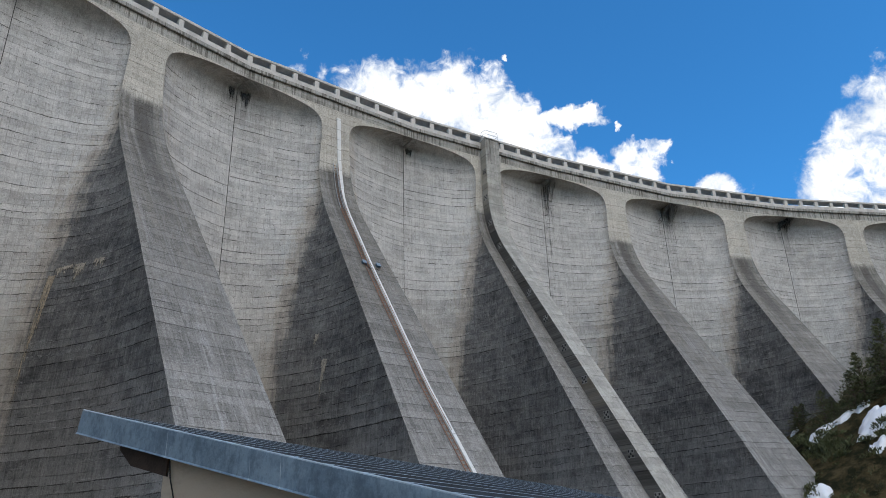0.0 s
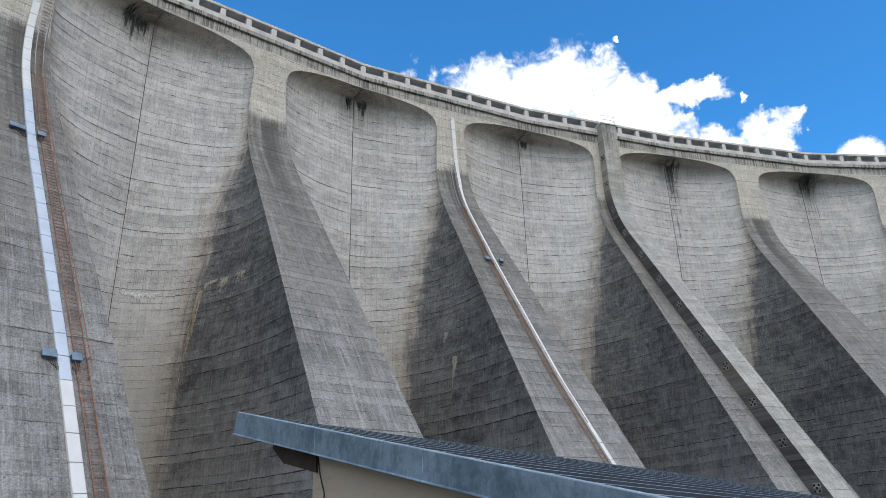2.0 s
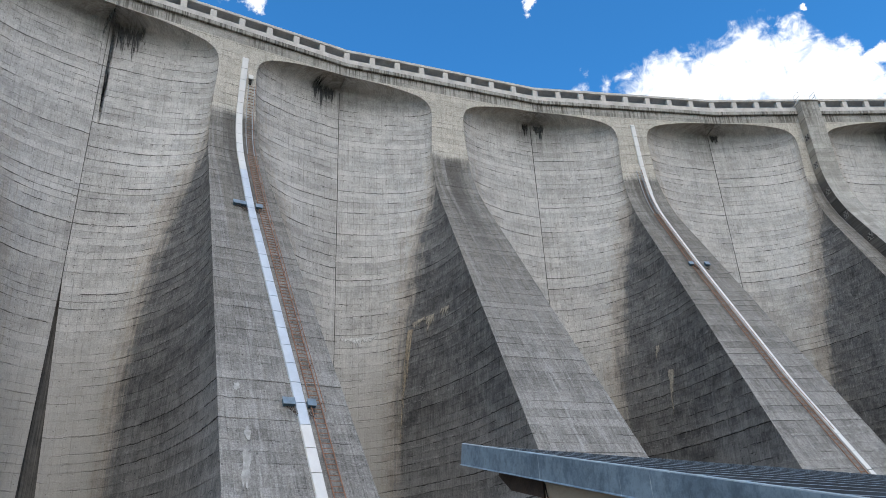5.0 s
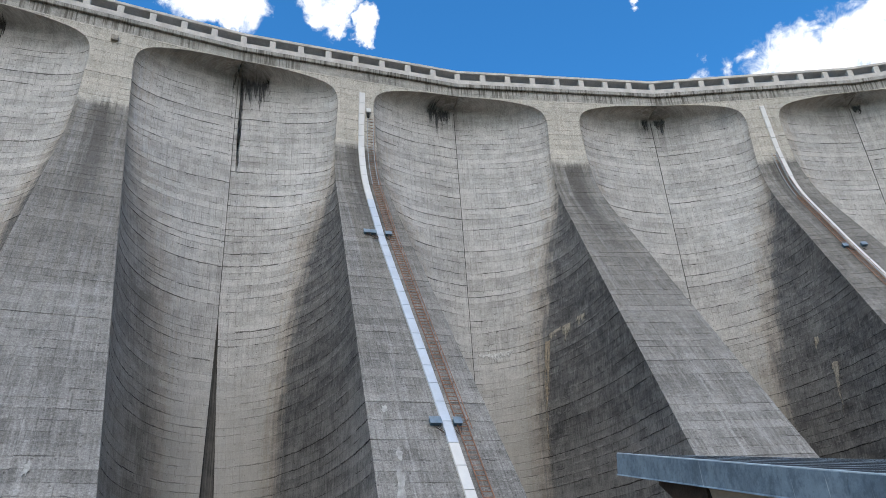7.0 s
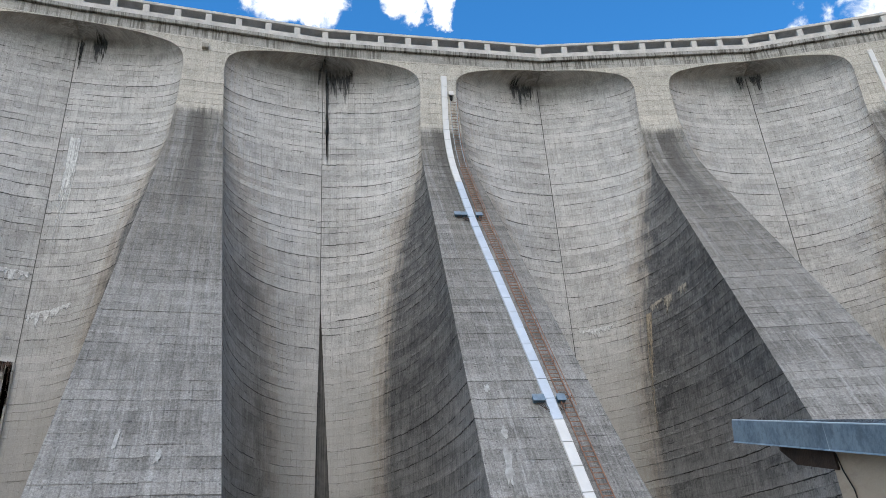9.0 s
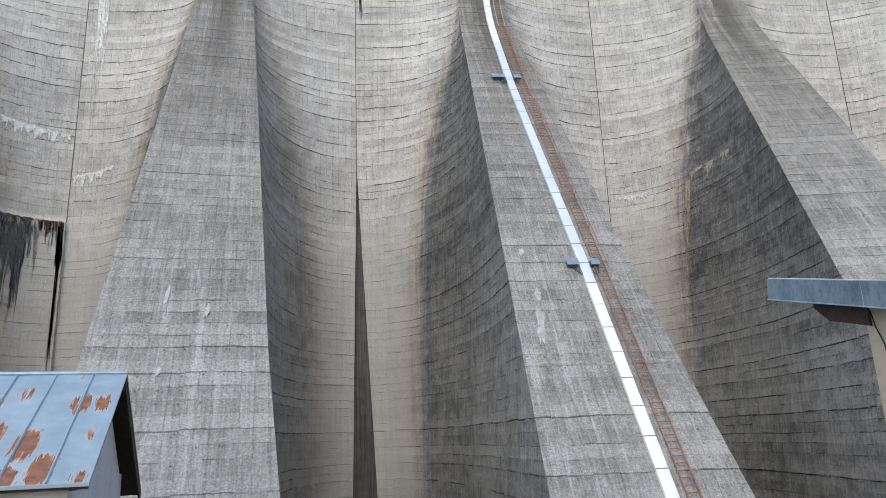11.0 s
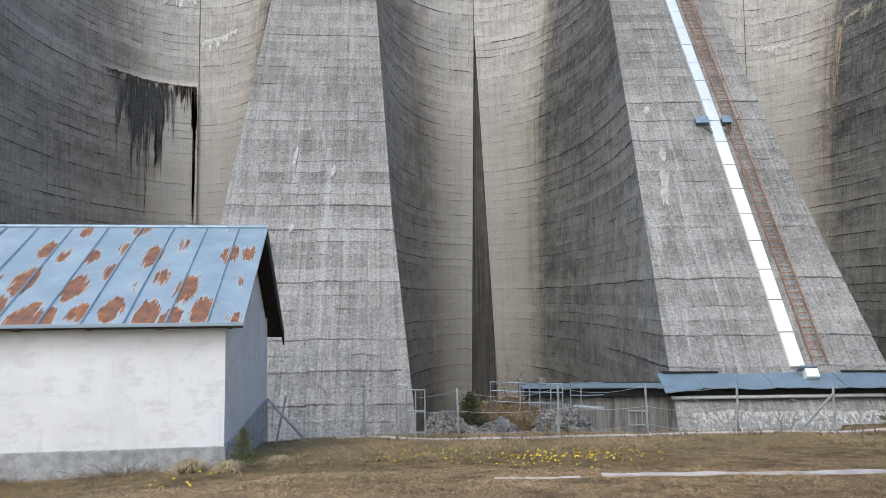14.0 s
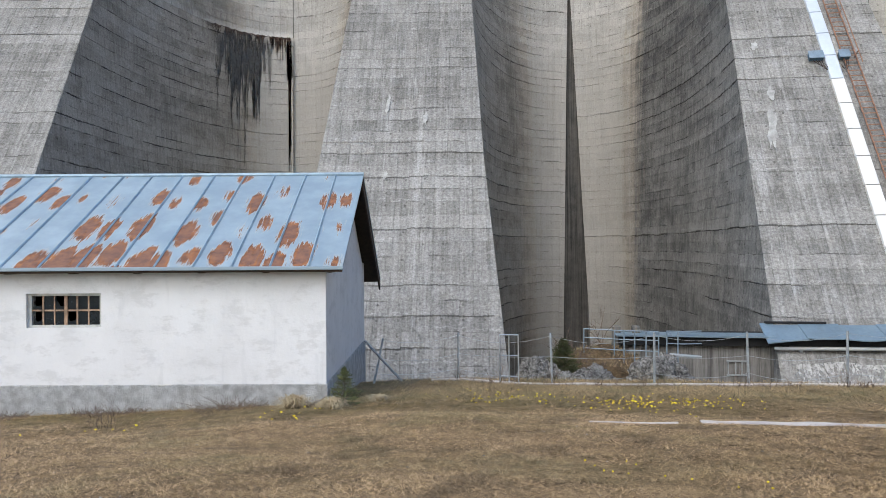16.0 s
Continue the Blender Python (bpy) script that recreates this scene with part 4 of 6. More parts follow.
box(bm, (0.05, -0.34, 0.12), (0.42, 0.26, 0.17), slope_frame(-1.38, 0.95, 0.1), bevel=0.01)
part("lid", bm, M_GREYPAINT, foot_box, "grey weathered lid")


# ---------------------------------------------------------------- gallery at the foot of the ducted buttress
M_SHEET = simple("blue_grey_sheet_roof", (0.19, 0.265, 0.32), 0.4, 0.35, 0.15, 1.2, 0.15, 0.02)


def build_gallery():
    c = thing("canopy", "bent blue-grey sheet-metal canopy round the buttress foot", "canopy", POSE[3])
    rng = random.Random(4)
    s0, s1, z0, z1 = s_front(-1.25) - 0.05, s_front(-1.25) + 0.95, -1.24, -1.62
    edges = [-4.05 + 8.35 * i / 7 for i in range(8)]
    for i in range(7):
        bm = bmesh.new()
        a, b = edges[i] - 0.02, edges[i + 1] + 0.02
        n = 6
        sag = rng.uniform(0.02, 0.07)
        dz = [-sag * math.sin(math.pi * k / n) for k in range(n + 1)]
        if i == 0:
            dz = [-0.15 + 0.024 * k for k in range(n + 1)]
        top, low = [], []
        for k in range(n + 1):
            y = a + (b - a) * k / n
            top.append(bm.verts.new((s0, y, z0 + 0.025 * (i % 2))))
            low.append(bm.verts.new((s1, y, z1 + dz[k] + 0.025 * (i % 2))))
        for k in range(n):
            bm.faces.new((top[k], low[k], low[k + 1], top[k + 1]))
        ex = bmesh.ops.extrude_face_region(bm, geom=list(bm.faces))
        for v in ex["geom"]:
            if isinstance(v, bmesh.types.BMVert):
                v.co.z -= 0.035
        bmesh.ops.recalc_face_normals(bm, faces=bm.faces)
        part("sheet", bm, M_SHEET, c)
    bm = bmesh.new()
    box(bm, (s0 - 0.1, -3.9, z0 + 0.0), (s0 + 0.1, -2.0, z0 + 0.07), bevel=0.01)
    part("flashing", bm, M_DARK, c, "dark flashing strip")
    bm = bmesh.new()
    box(bm, (s0 - 0.1, 2.2, z0 + 0.0), (s0 + 0.1, 4.3, z0 + 0.07), bevel=0.01)
    part("flashing", bm, M_DARK, c, "dark flashing strip")
    for y in (-3.6, -1.8, 0, 1.8, 3.6):
        bm = bmesh.new()
        bar(bm, (s0 + 0.1, y, z1 - 0.35), (s1 - 0.1, y, z1 - 0.06), 0.03, 4)
        part("bracket", bm, M_DARK, c)
    # near-black box that paints the shade between canopy and pipe
    bm = bmesh.new()
    box(bm, (s0, -3.9, z1 - 0.28), (s1 - 0.35, 4.2, z1 - 0.06), bevel=0.01)
    part("shade_box", bm, M_DARK, c, "near-black box standing for the shade under the canopy")
    p = thing("pipe", "thick pale grey pipe under the canopy", "pipe", POSE[3])
    bm = bmesh.new()
    bar(bm, (s1 - 0.25, -3.8, -1.98), (s1 - 0.25, 4.2, -1.92), 0.06, 10)
    part("tube", bm, simple("pale_pipe", (0.45, 0.46, 0.46), 0.5, 0.1, 0.1), p, smooth=True)
    for y in (-3.0, 0.2, 3.4):
        bm = bmesh.new()
        box(bm, (s0 - 0.1, y - 0.04, -2.09), (s1 - 0.2, y + 0.04, -2.03))
        part("bracket", bm, M_GALV, p)
    g = thing("gallery", "low dark concrete gallery with a blue-grey sheet roof", "gallery", POSE[3])
    bm = bmesh.new()
    box(bm, (21.9, -8.6, -9.6), (23.7, -3.3, -1.95), bevel=0.03)
    part("wall", bm, streaked("board_marked_wall", (0.075, 0.070, 0.066), (0.25, 0.24, 0.225), 9.0, 0.25, 0.85), g)
    # near-black box paints the shaded gap below the roof sheets
    bm = bmesh.new()
    box(bm, (21.9, -8.7, -1.95), (23.9, -3.3, -1.68), bevel=0.01)
    part("roof_gap_dark", bm, M_DARK, g)
    for k in range(3):
        bm = bmesh.new()
        a, c = -8.8 + 1.8 * k, -8.8 + 1.8 * (k + 1) - 0.02
        v = [bm.verts.new(q) for q in ((23.5, a, -1.55), (23.5, c, -1.55), (24.1, c, -1.60), (24.1, a, -1.60))]
        bm.faces.new(v)
        ex = bmesh.ops.extrude_face_region(bm, geom=list(bm.faces))
        for q in ex["geom"]:
            if isinstance(q, bmesh.types.BMVert):
                q.co.z -= 0.05
        bmesh.ops.recalc_face_normals(bm, faces=bm.faces)
        part("sheet", bm, M_SHEET, g)
    for y in (-8.75, -8.1):
        bm = bmesh.new()
        box(bm, (23.3, y - 0.13, -2.3), (23.75, y + 0.13, -1.35), bevel=0.03)
        part("end_block", bm, M_CHUTE, g)
    w = thing("hatch", "small pale barred hatch on the gallery wall", "hatch", POSE[3])
    for y in (-5.15, -4.92, -4.72, -4.55):
        bm = bmesh.new()
        box(bm, (23.70, y - 0.022, -2.95), (23.74, y + 0.022, -2.47), bevel=0.004)
        part("bar", bm, M_GALV, w)
    for z in (-2.47, -2.93):
        bm = bmesh.new()
        box(bm, (23.70, -5.2, z - 0.025), (23.75, -4.5, z + 0.025), bevel=0.004)
        part("rail", bm, M_GALV, w)
    # lime wash on the lowest lift of the face
    bm = bmesh.new()
    uvl = bm.loops.layers.uv.new("UVMap")
    rg = random.Random(8)
    prev = None
    for i in range(41):
        u = -3.4 + 7.0 * i / 40
        t = -2.42 + 0.10 * noise.noise(Vector((u * 0.8, 3, 1)))
        col = [bm.verts.new((s_front(t - 0.3 * k) + 0.06, u, t - 0.3 * k)) for k in range(6)]
        if prev:
            for k in range(5):
                f = bm.faces.new((prev[k], col[k], col[k + 1], prev[k + 1]))
                for lp, (fx, fy) in zip(f.loops, ((i - 1, k), (i, k), (i, k + 1), (i - 1, k + 1))):
                    lp[uvl].uv = (fx / 40, fy / 5)
        prev = col
    bmesh.ops.recalc_face_normals(bm, faces=bm.faces)
    part("lime_wash", bm, M_LIMEWASH, BAYS[3], "whitish lime wash on the lowest lift")


build_gallery()


# ---------------------------------------------------------------- white shed
SHED = Matrix.Identity(4)     # x along the front wall, y into the shed, z up; origin under the front corner
for _r in range(3):
    SHED[_r][0], SHED[_r][1] = (0.3768, 0.9263, 0)[_r], (-0.9263, 0.3768, 0)[_r]
_c = Vector((-0.031, -0.548, 0)) + Vector((0.3768, 0.9263, 0)) * -2.18 + Vector((-0.9263, 0.3768, 0)) * 13.3
SHED.translation = (_c.x, _c.y, 0)


def rusty_roof_mat():
    """Pale blue paint on sheet metal; rust breaks through in lens-shaped patches along the fall of the roof."""
    m, g, b, tc = material("rust_patched_blue_roof")
    uv = tc.outputs["UV"]
    u, v = g.split(uv)[0:2]
    at = tc.outputs["Object"]
    base = g.mix(g.step(g.noise(uv, 1.3, 5, 0.6), 0.35, 0.7), (0.19, 0.255, 0.305), (0.26, 0.33, 0.38))
    # one patch per cell, shifted from sheet to sheet
    vo = g.add("ShaderNodeTexVoronoi", feature="F1", distance="EUCLIDEAN")
    wob = g.vec("ADD", g.scaled(uv, (1.95, 0.80, 0)), g.vec("MULTIPLY", g.vec("SUBTRACT", g.noise(g.scaled(uv, (5, 1.6, 1)), 1.0, 5, 0.7, out=1), (0.5, 0.5, 0.5)), (0.34, 0.30, 0)))
    g.put(vo.inputs["Vector"], wob)
    vo.inputs["Scale"].default_value, vo.inputs["Randomness"].default_value = 1.0, 0.6
    cell = g.split(vo.outputs["Color"])
    low = g.step(v, 1.9, 0.1)
    size = g.math("ADD", g.math("MULTIPLY", cell[0], 0.30), g.math("ADD", 0.15, g.math("MULTIPLY", low, 0.22)))
    comb = g.math("ADD", g.math("MULTIPLY", g.noise(g.scaled(uv, (13, 0.8, 1)), 1.0, 3, 0.7), 0.6), g.math("MULTIPLY", g.noise(g.scaled(uv, (46, 2.4, 1)), 1.0, 4, 0.75), 0.4))
    edge = g.math("SUBTRACT", size, g.math("ADD", vo.outputs["Distance"], g.math("MULTIPLY", g.math("SUBTRACT", comb, 0.5), 0.95)))
    rust = g.step(edge, -0.004, 0.012)
    rim = g.math("SUBTRACT", g.step(edge, -0.06, -0.02), rust)
    rc = g.mix(g.step(g.noise(uv, 5, 5, 0.7), 0.35, 0.65), (0.105, 0.040, 0.022), (0.30, 0.115, 0.04))
    core = g.step(edge, 0.06, 0.16)
    rc = g.mix(g.math("MULTIPLY", core, 0.55), rc, (0.15, 0.085, 0.07))
    col = g.mix(g.math("MULTIPLY", rim, 0.4), base, (0.45, 0.43, 0.36))
    col = g.mix(rust, col, rc)
    g.put(b.inputs["Base Color"], col)
    g.put(b.inputs["Roughness"], g.math("ADD", 0.42, g.math("MULTIPLY", rust, 0.45)))
    b.inputs["Metallic"].default_value = 0.0
    g.put(b.inputs["Normal"], g.bump(g.math("SUBTRACT", g.noise(uv, 3.0, 4), g.math("MULTIPLY", rust, 0.4)), 0.25, 0.02))
    return m


def plaster_mat(name, tint, stain_amt):
    m, g, b, tc = material(name)
    at = tc.outputs["Object"]
    z = g.split(at)[2]
    n1, n2, n3 = g.noise(at, 0.9, 5, 0.6), g.noise(at, 9, 4, 0.7), g.noise(g.scaled(at, (2.5, 2.5, 0.5)), 1.0, 5, 0.65)
    col = g.mix(g.step(n1, 0.3, 0.7), tuple(c * 0.90 for c in tint), tint)
    col = g.mix(g.math("MULTIPLY", g.step(n3, 0.55, 0.75), stain_amt), col, (0.42, 0.44, 0.47))
    wash = g.noise(g.scaled(at, (1.6, 1.6, 3.4)), 1.0, 6, 0.75)
    col = g.mix(g.math("MULTIPLY", g.step(wash, 0.50, 0.62), 0.65), col, tuple(c * 0.78 for c in tint))
    col = g.mix(g.math("MULTIPLY", g.step(n2, 0.66, 0.78), 0.25), col, (0.45, 0.45, 0.44))
    g.put(b.inputs["Base Color"], col)
    b.inputs["Roughness"].default_value = 0.92
    g.put(b.inputs["Normal"], g.bump(g.math("ADD", n2, g.math("MULTIPLY", n1, 1.5)), 0.35, 0.02))
    return m


M_RENDER = plaster_mat("white_lime_render", (0.64, 0.65, 0.67), 0.4)
M_PLINTH = simple("roughcast_grey_plinth", (0.56, 0.57, 0.575), 0.95, 0, 0.32, 5, 1.0, 0.12)


def glass_mat():
    m, g, b, tc = material("dusty_window_glass")
    b.inputs["Base Color"].default_value = (0.014, 0.019, 0.024, 1)
    b.inputs["Roughness"].default_value, b.inputs["Metallic"].default_value = 0.12, 0.0
    b.inputs["Transmission Weight"].default_value = 0.25
    b.inputs["Specular IOR Level"].default_value = 0.12
    g.put(b.inputs["Roughness"], g.math("ADD", 0.08, g.math("MULTIPLY", g.noise(tc.outputs["Object"], 7, 4), 0.3)))
    return m


M_GLASS = glass_mat()


def build_shed():
    s = thing("shed", "white rendered shed with a rust-patched pale blue metal roof", "shed", SHED)
    W, D, z1, T = 11.5, 6.4, 0.92, 0.32
    zp, z0 = -1.18, -2.6
    wx0, wx1, wz0, wz1 = -5.56, -4.17, -0.12, 0.52       # the window's opening
    bm = bmesh.new()
    box(bm, (-W, 0, zp), (wx0, T, z1)), box(bm, (wx1, 0, zp), (0, T, z1))
    box(bm, (wx0, 0, zp), (wx1, T, wz0)), box(bm, (wx0, 0, wz1), (wx1, T, z1))
    part("front_wall", bm, M_RENDER, s)
    bm = bmesh.new()
    box(bm, (-W, D - T, zp), (0, D, z1))
    part("back_wall", bm, M_RENDER, s)
    for x in (-W, -T):
        bm = bmesh.new()
        prof = [(T + 0.002, zp), (D - T - 0.002, zp), (D - T - 0.002, z1 - 0.02), (D / 2, z1 + 1.86), (T + 0.002, z1 - 0.02)]
        a = [bm.verts.new((x + 0.004, y, z)) for y, z in prof]
        b = [bm.verts.new((x + T - 0.004, y, z)) for y, z in prof]
        n = len(prof)
        bm.faces.new(a), bm.faces.new(b)
        for i in range(n):
            bm.faces.new((a[i], a[(i + 1) % n], b[(i + 1) % n], b[i]))
        bmesh.ops.recalc_face_normals(bm, faces=bm.faces)
        part("gable_wall", bm, M_RENDER, s)
    bm = bmesh.new()
    box(bm, (-W - 0.03, -0.03, z0), (0.03, D + 0.03, zp), bevel=0.02)
    part("plinth", bm, M_PLINTH, s, "grey roughcast plinth")
    # window: frame, bars and panes, some broken
    win = thing_part(s, "window")
    bm = bmesh.new()
    for x in (wx0 + 0.03, wx1 - 0.03):
        box(bm, (x - 0.03, 0.07, wz0), (x + 0.03, 0.12, wz1))
    for z in (wz0 + 0.025, wz1 - 0.025):
        box(bm, (wx0 + 0.06, 0.07, z - 0.025), (wx1 - 0.06, 0.12, z + 0.025))
    part("window_frame", bm, simple("flaking_window_paint", (0.42, 0.43, 0.42), 0.8, 0, 0.25, 6), win)
    bm = bmesh.new()
    pw = (wx1 - wx0 - 0.12) / 6
    for k in range(1, 6):
        x = wx0 + 0.06 + pw * k
        box(bm, (x - (0.03 if k == 3 else 0.012), 0.075, wz0 + 0.05), (x + (0.03 if k == 3 else 0.012), 0.115, wz1 - 0.05))
    box(bm, (wx0 + 0.06, 0.078, (wz0 + wz1) / 2 - 0.015), (wx1 - 0.06, 0.112, (wz0 + wz1) / 2 + 0.015))
    part("glazing_bars", bm, simple("rusting_window_bars", (0.30, 0.20, 0.14), 0.85, 0, 0.55, 7), win, "rusting glazing bars")
    rng = random.Random(7)
    for k in range(6):
        for r in range(2):
            xa, xb = wx0 + 0.075 + pw * k, wx0 + 0.045 + pw * (k + 1)
            za, zb = (wz0 + 0.05, (wz0 + wz1) / 2 - 0.015) if r == 0 else ((wz0 + wz1) / 2 + 0.015, wz1 - 0.05)
            bm = bmesh.new()
            broken = (k, r) in ((0, 1), (2, 1), (0, 0), (3, 0))
            if broken:
                ring = [(xa, za), (xb, za), (xb, zb * 0.4 + za * 0.6), ((xa + xb) / 2 + rng.uniform(-.04, .04), za * 0.8 + zb * 0.2), (xa + 0.02, za * 0.3 + zb * 0.7)]
            else:
                ring = [(xa, za), (xb, za), (xb, zb), (xa, zb)]
            f = bm.faces.new([bm.verts.new((x, 0.094, z)) for x, z in ring])
            ex = bmesh.ops.extrude_face_region(bm, geom=[f])
            for v in ex["geom"]:
                if isinstance(v, bmesh.types.BMVert):
                    v.co.y += 0.004
            bmesh.ops.recalc_face_normals(bm, faces=bm.faces)
            part("pane", bm, M_GLASS, win, "broken dusty pane" if broken else "")
    # near-black lining paints the room behind the window as unlit
    bm = bmesh.new()
    box(bm, (-W + T, D - T - 0.05, zp), (-T, D - T - 0.01, z1))
    box(bm, (-W + T, T, zp), (-T, D - T, zp + 0.05))
    part("unlit_lining", bm, M_DARK, s)
    # roof
    y0, y1, ze, zr, t = -0.32, D + 0.32, 1.0, 3.02, 0.045
    y2, ze2 = D + 1.1, 0.46          # the back slope runs further down
    x0, x1 = -W - 0.4, 0.36
    mat = rusty_roof_mat()
    for sg in (0, 1):
        ya, yb = (y0, D / 2) if sg == 0 else (y2, D / 2)
        ze = 1.0 if sg == 0 else ze2
        L = math.hypot(yb - ya, zr - ze)
        bm = bmesh.new()
        uvl = bm.loops.layers.uv.new("UVMap")
        nu, nv = 48, 14
        grid = []
        for j in range(nv + 1):
            row = []
            for i in range(nu + 1):
                f = j / nv
                x = x0 + (x1 - x0) * i / nu
                dz = 0.006 * noise.noise(Vector((x * 1.5, f * 4, sg * 9)))
                row.append(bm.verts.new((x, ya + (yb - ya) * f, ze + (zr - ze) * f + dz)))
            grid.append(row)
        for j in range(nv):
            for i in range(nu):
                q = (grid[j][i], grid[j][i + 1], grid[j + 1][i + 1], grid[j + 1][i])
                f = bm.faces.new(q)
                for lp, (a, c) in zip(f.loops, ((i, j), (i + 1, j), (i + 1, j + 1), (i, j + 1))):
                    lp[uvl].uv = (x0 + (x1 - x0) * a / nu, L * c / nv)
        bmesh.ops.recalc_face_normals(bm, faces=bm.faces)
        if sum(f.normal.z for f in bm.faces) < 0:
            bmesh.ops.reverse_faces(bm, faces=bm.faces)
        roof = part("roof_sheet", bm, mat, s, "pale blue sheet metal with rust patches")
        sol = roof.modifiers.new("thick", "SOLIDIFY")
        sol.thickness, sol.offset = t, -1
        bm = bmesh.new()
        q = [bm.verts.new(p) for p in ((x0 + 0.02, ya + (0.03 if sg == 0 else -0.03), ze - 0.07), (x1 - 0.02, ya + (0.03 if sg == 0 else -0.03), ze - 0.07), (x1 - 0.02, yb, zr - 0.06), (x0 + 0.02, yb, zr - 0.06))]
        bm.faces.new(q)
        ex = bmesh.ops.extrude_face_region(bm, geom=list(bm.faces))
        for v in ex["geom"]:
            if isinstance(v, bmesh.types.BMVert):
                v.co.z -= 0.03
        bmesh.ops.recalc_face_normals(bm, faces=bm.faces)
        part("roof_boarding", bm, M_DARKWOOD, s, "dark boarding under the roof")
        # standing seams, slightly askew
        first = None
        rng3 = random.Random(3)
        x = x1 - 0.62
        while x > x0:
            bm = bmesh.new()
            a = Vector((x, ya, ze + 0.012))
            b = Vector((x + rng3.uniform(-0.03, 0.03), yb, zr + 0.012))
            bar(bm, a, b, 0.024, 4)
            part("standing_seam", bm, M_ROOFSEAM, s)
            x -= 0.70
    ze = 1.0
    bm = bmesh.new()
    box(bm, (x0 - 0.01, y0 - 0.02, ze - 0.06), (x1 + 0.01, y0 + 0.02, ze + 0.008), bevel=0.008)
    part("eaves_trim", bm, mat, s, "rust-edged eaves strip")
    bm = bmesh.new()
    bar(bm, (x0, D / 2, zr + 0.01), (x1, D / 2, zr + 0.01), 0.05, 8)
    part("ridge_cap", bm, M_ROOFSEAM, s)
    # boards under the gable overhang; the deep back one paints its dark underside
    for sg in (0, 1):
        ya, yb = (y0, D / 2) if sg == 0 else (y2, D / 2)
        ze = 1.0 if sg == 0 else ze2
        d = Vector((0, yb - ya, zr - ze)).normalized()
        deep = 0.05 if sg == 0 else 0.28
        for xx in (x1 - 0.03, x0 + 0.03):
            bm = bmesh.new()
            m = Matrix.Translation((xx, ya, ze - 0.05)) @ d.to_track_quat("Z", "X").to_matrix().to_4x4()
            L = math.hypot(yb - ya, zr - ze)
            q = [Vector((xx + e, ya + d.y * l, ze - 0.05 - c + d.z * l)) for e in (-0.02, 0.02) for l, c in ((0.0, 0.0), (0.0, deep), (L, deep), (L, 0.0))]
            v = [bm.verts.new(p) for p in q]
            for f in ((0, 1, 2, 3), (7, 6, 5, 4), (0, 4, 5, 1), (1, 5, 6, 2), (2, 6, 7, 3), (3, 7, 4, 0)):
                bm.faces.new([v[i] for i in f])
            bmesh.ops.recalc_face_normals(bm, faces=bm.faces)
            part("overhang_board", bm, M_DARKWOOD, s, "dark board standing for the shaded underside of the overhang")
    ze = 1.0
    x = 0.1
    while x > x0:
        bm = bmesh.new()
        box(bm, (x - 0.04, y0 + 0.10, ze - 0.115), (x + 0.04, 0.0, ze - 0.06))
        part("rafter_end", bm, M_DARKWOOD, s)
        x -= 1.18
    return s


def thing_part(parent, name):
    e = new(name)
    e.empty_display_size = 0.1
    e.parent = parent
    return e


M_ROOFSEAM = simple("roof_seam_shadow_blue", (0.22, 0.31, 0.38), 0.5, 0.2, 0.2, 4)
build_shed()


# ---------------------------------------------------------------- hut with the sheet roof
P0, PA, PB = Vector((-3.25, 6.28, 2.765)), Vector((-0.34, 4.24, 1.94)), Vector((1.31, 12.93, 2.53))
# near-black sheet and pale ribs: light and shade of the folds as colour
M_HUTROOF = simple("shade_dark_zinc", (0.020, 0.029, 0.040), 0.6, 0.0, 0.4, 2.2, 0.25, 0.01)
M_HUTRIB = simple("lit_zinc_rib", (0.20, 0.275, 0.34), 0.5, 0.1, 0.5, 4, 0.25, 0.01)
M_HUTWALL = plaster_mat("cream_render", (0.40, 0.345, 0.28), 0.15)


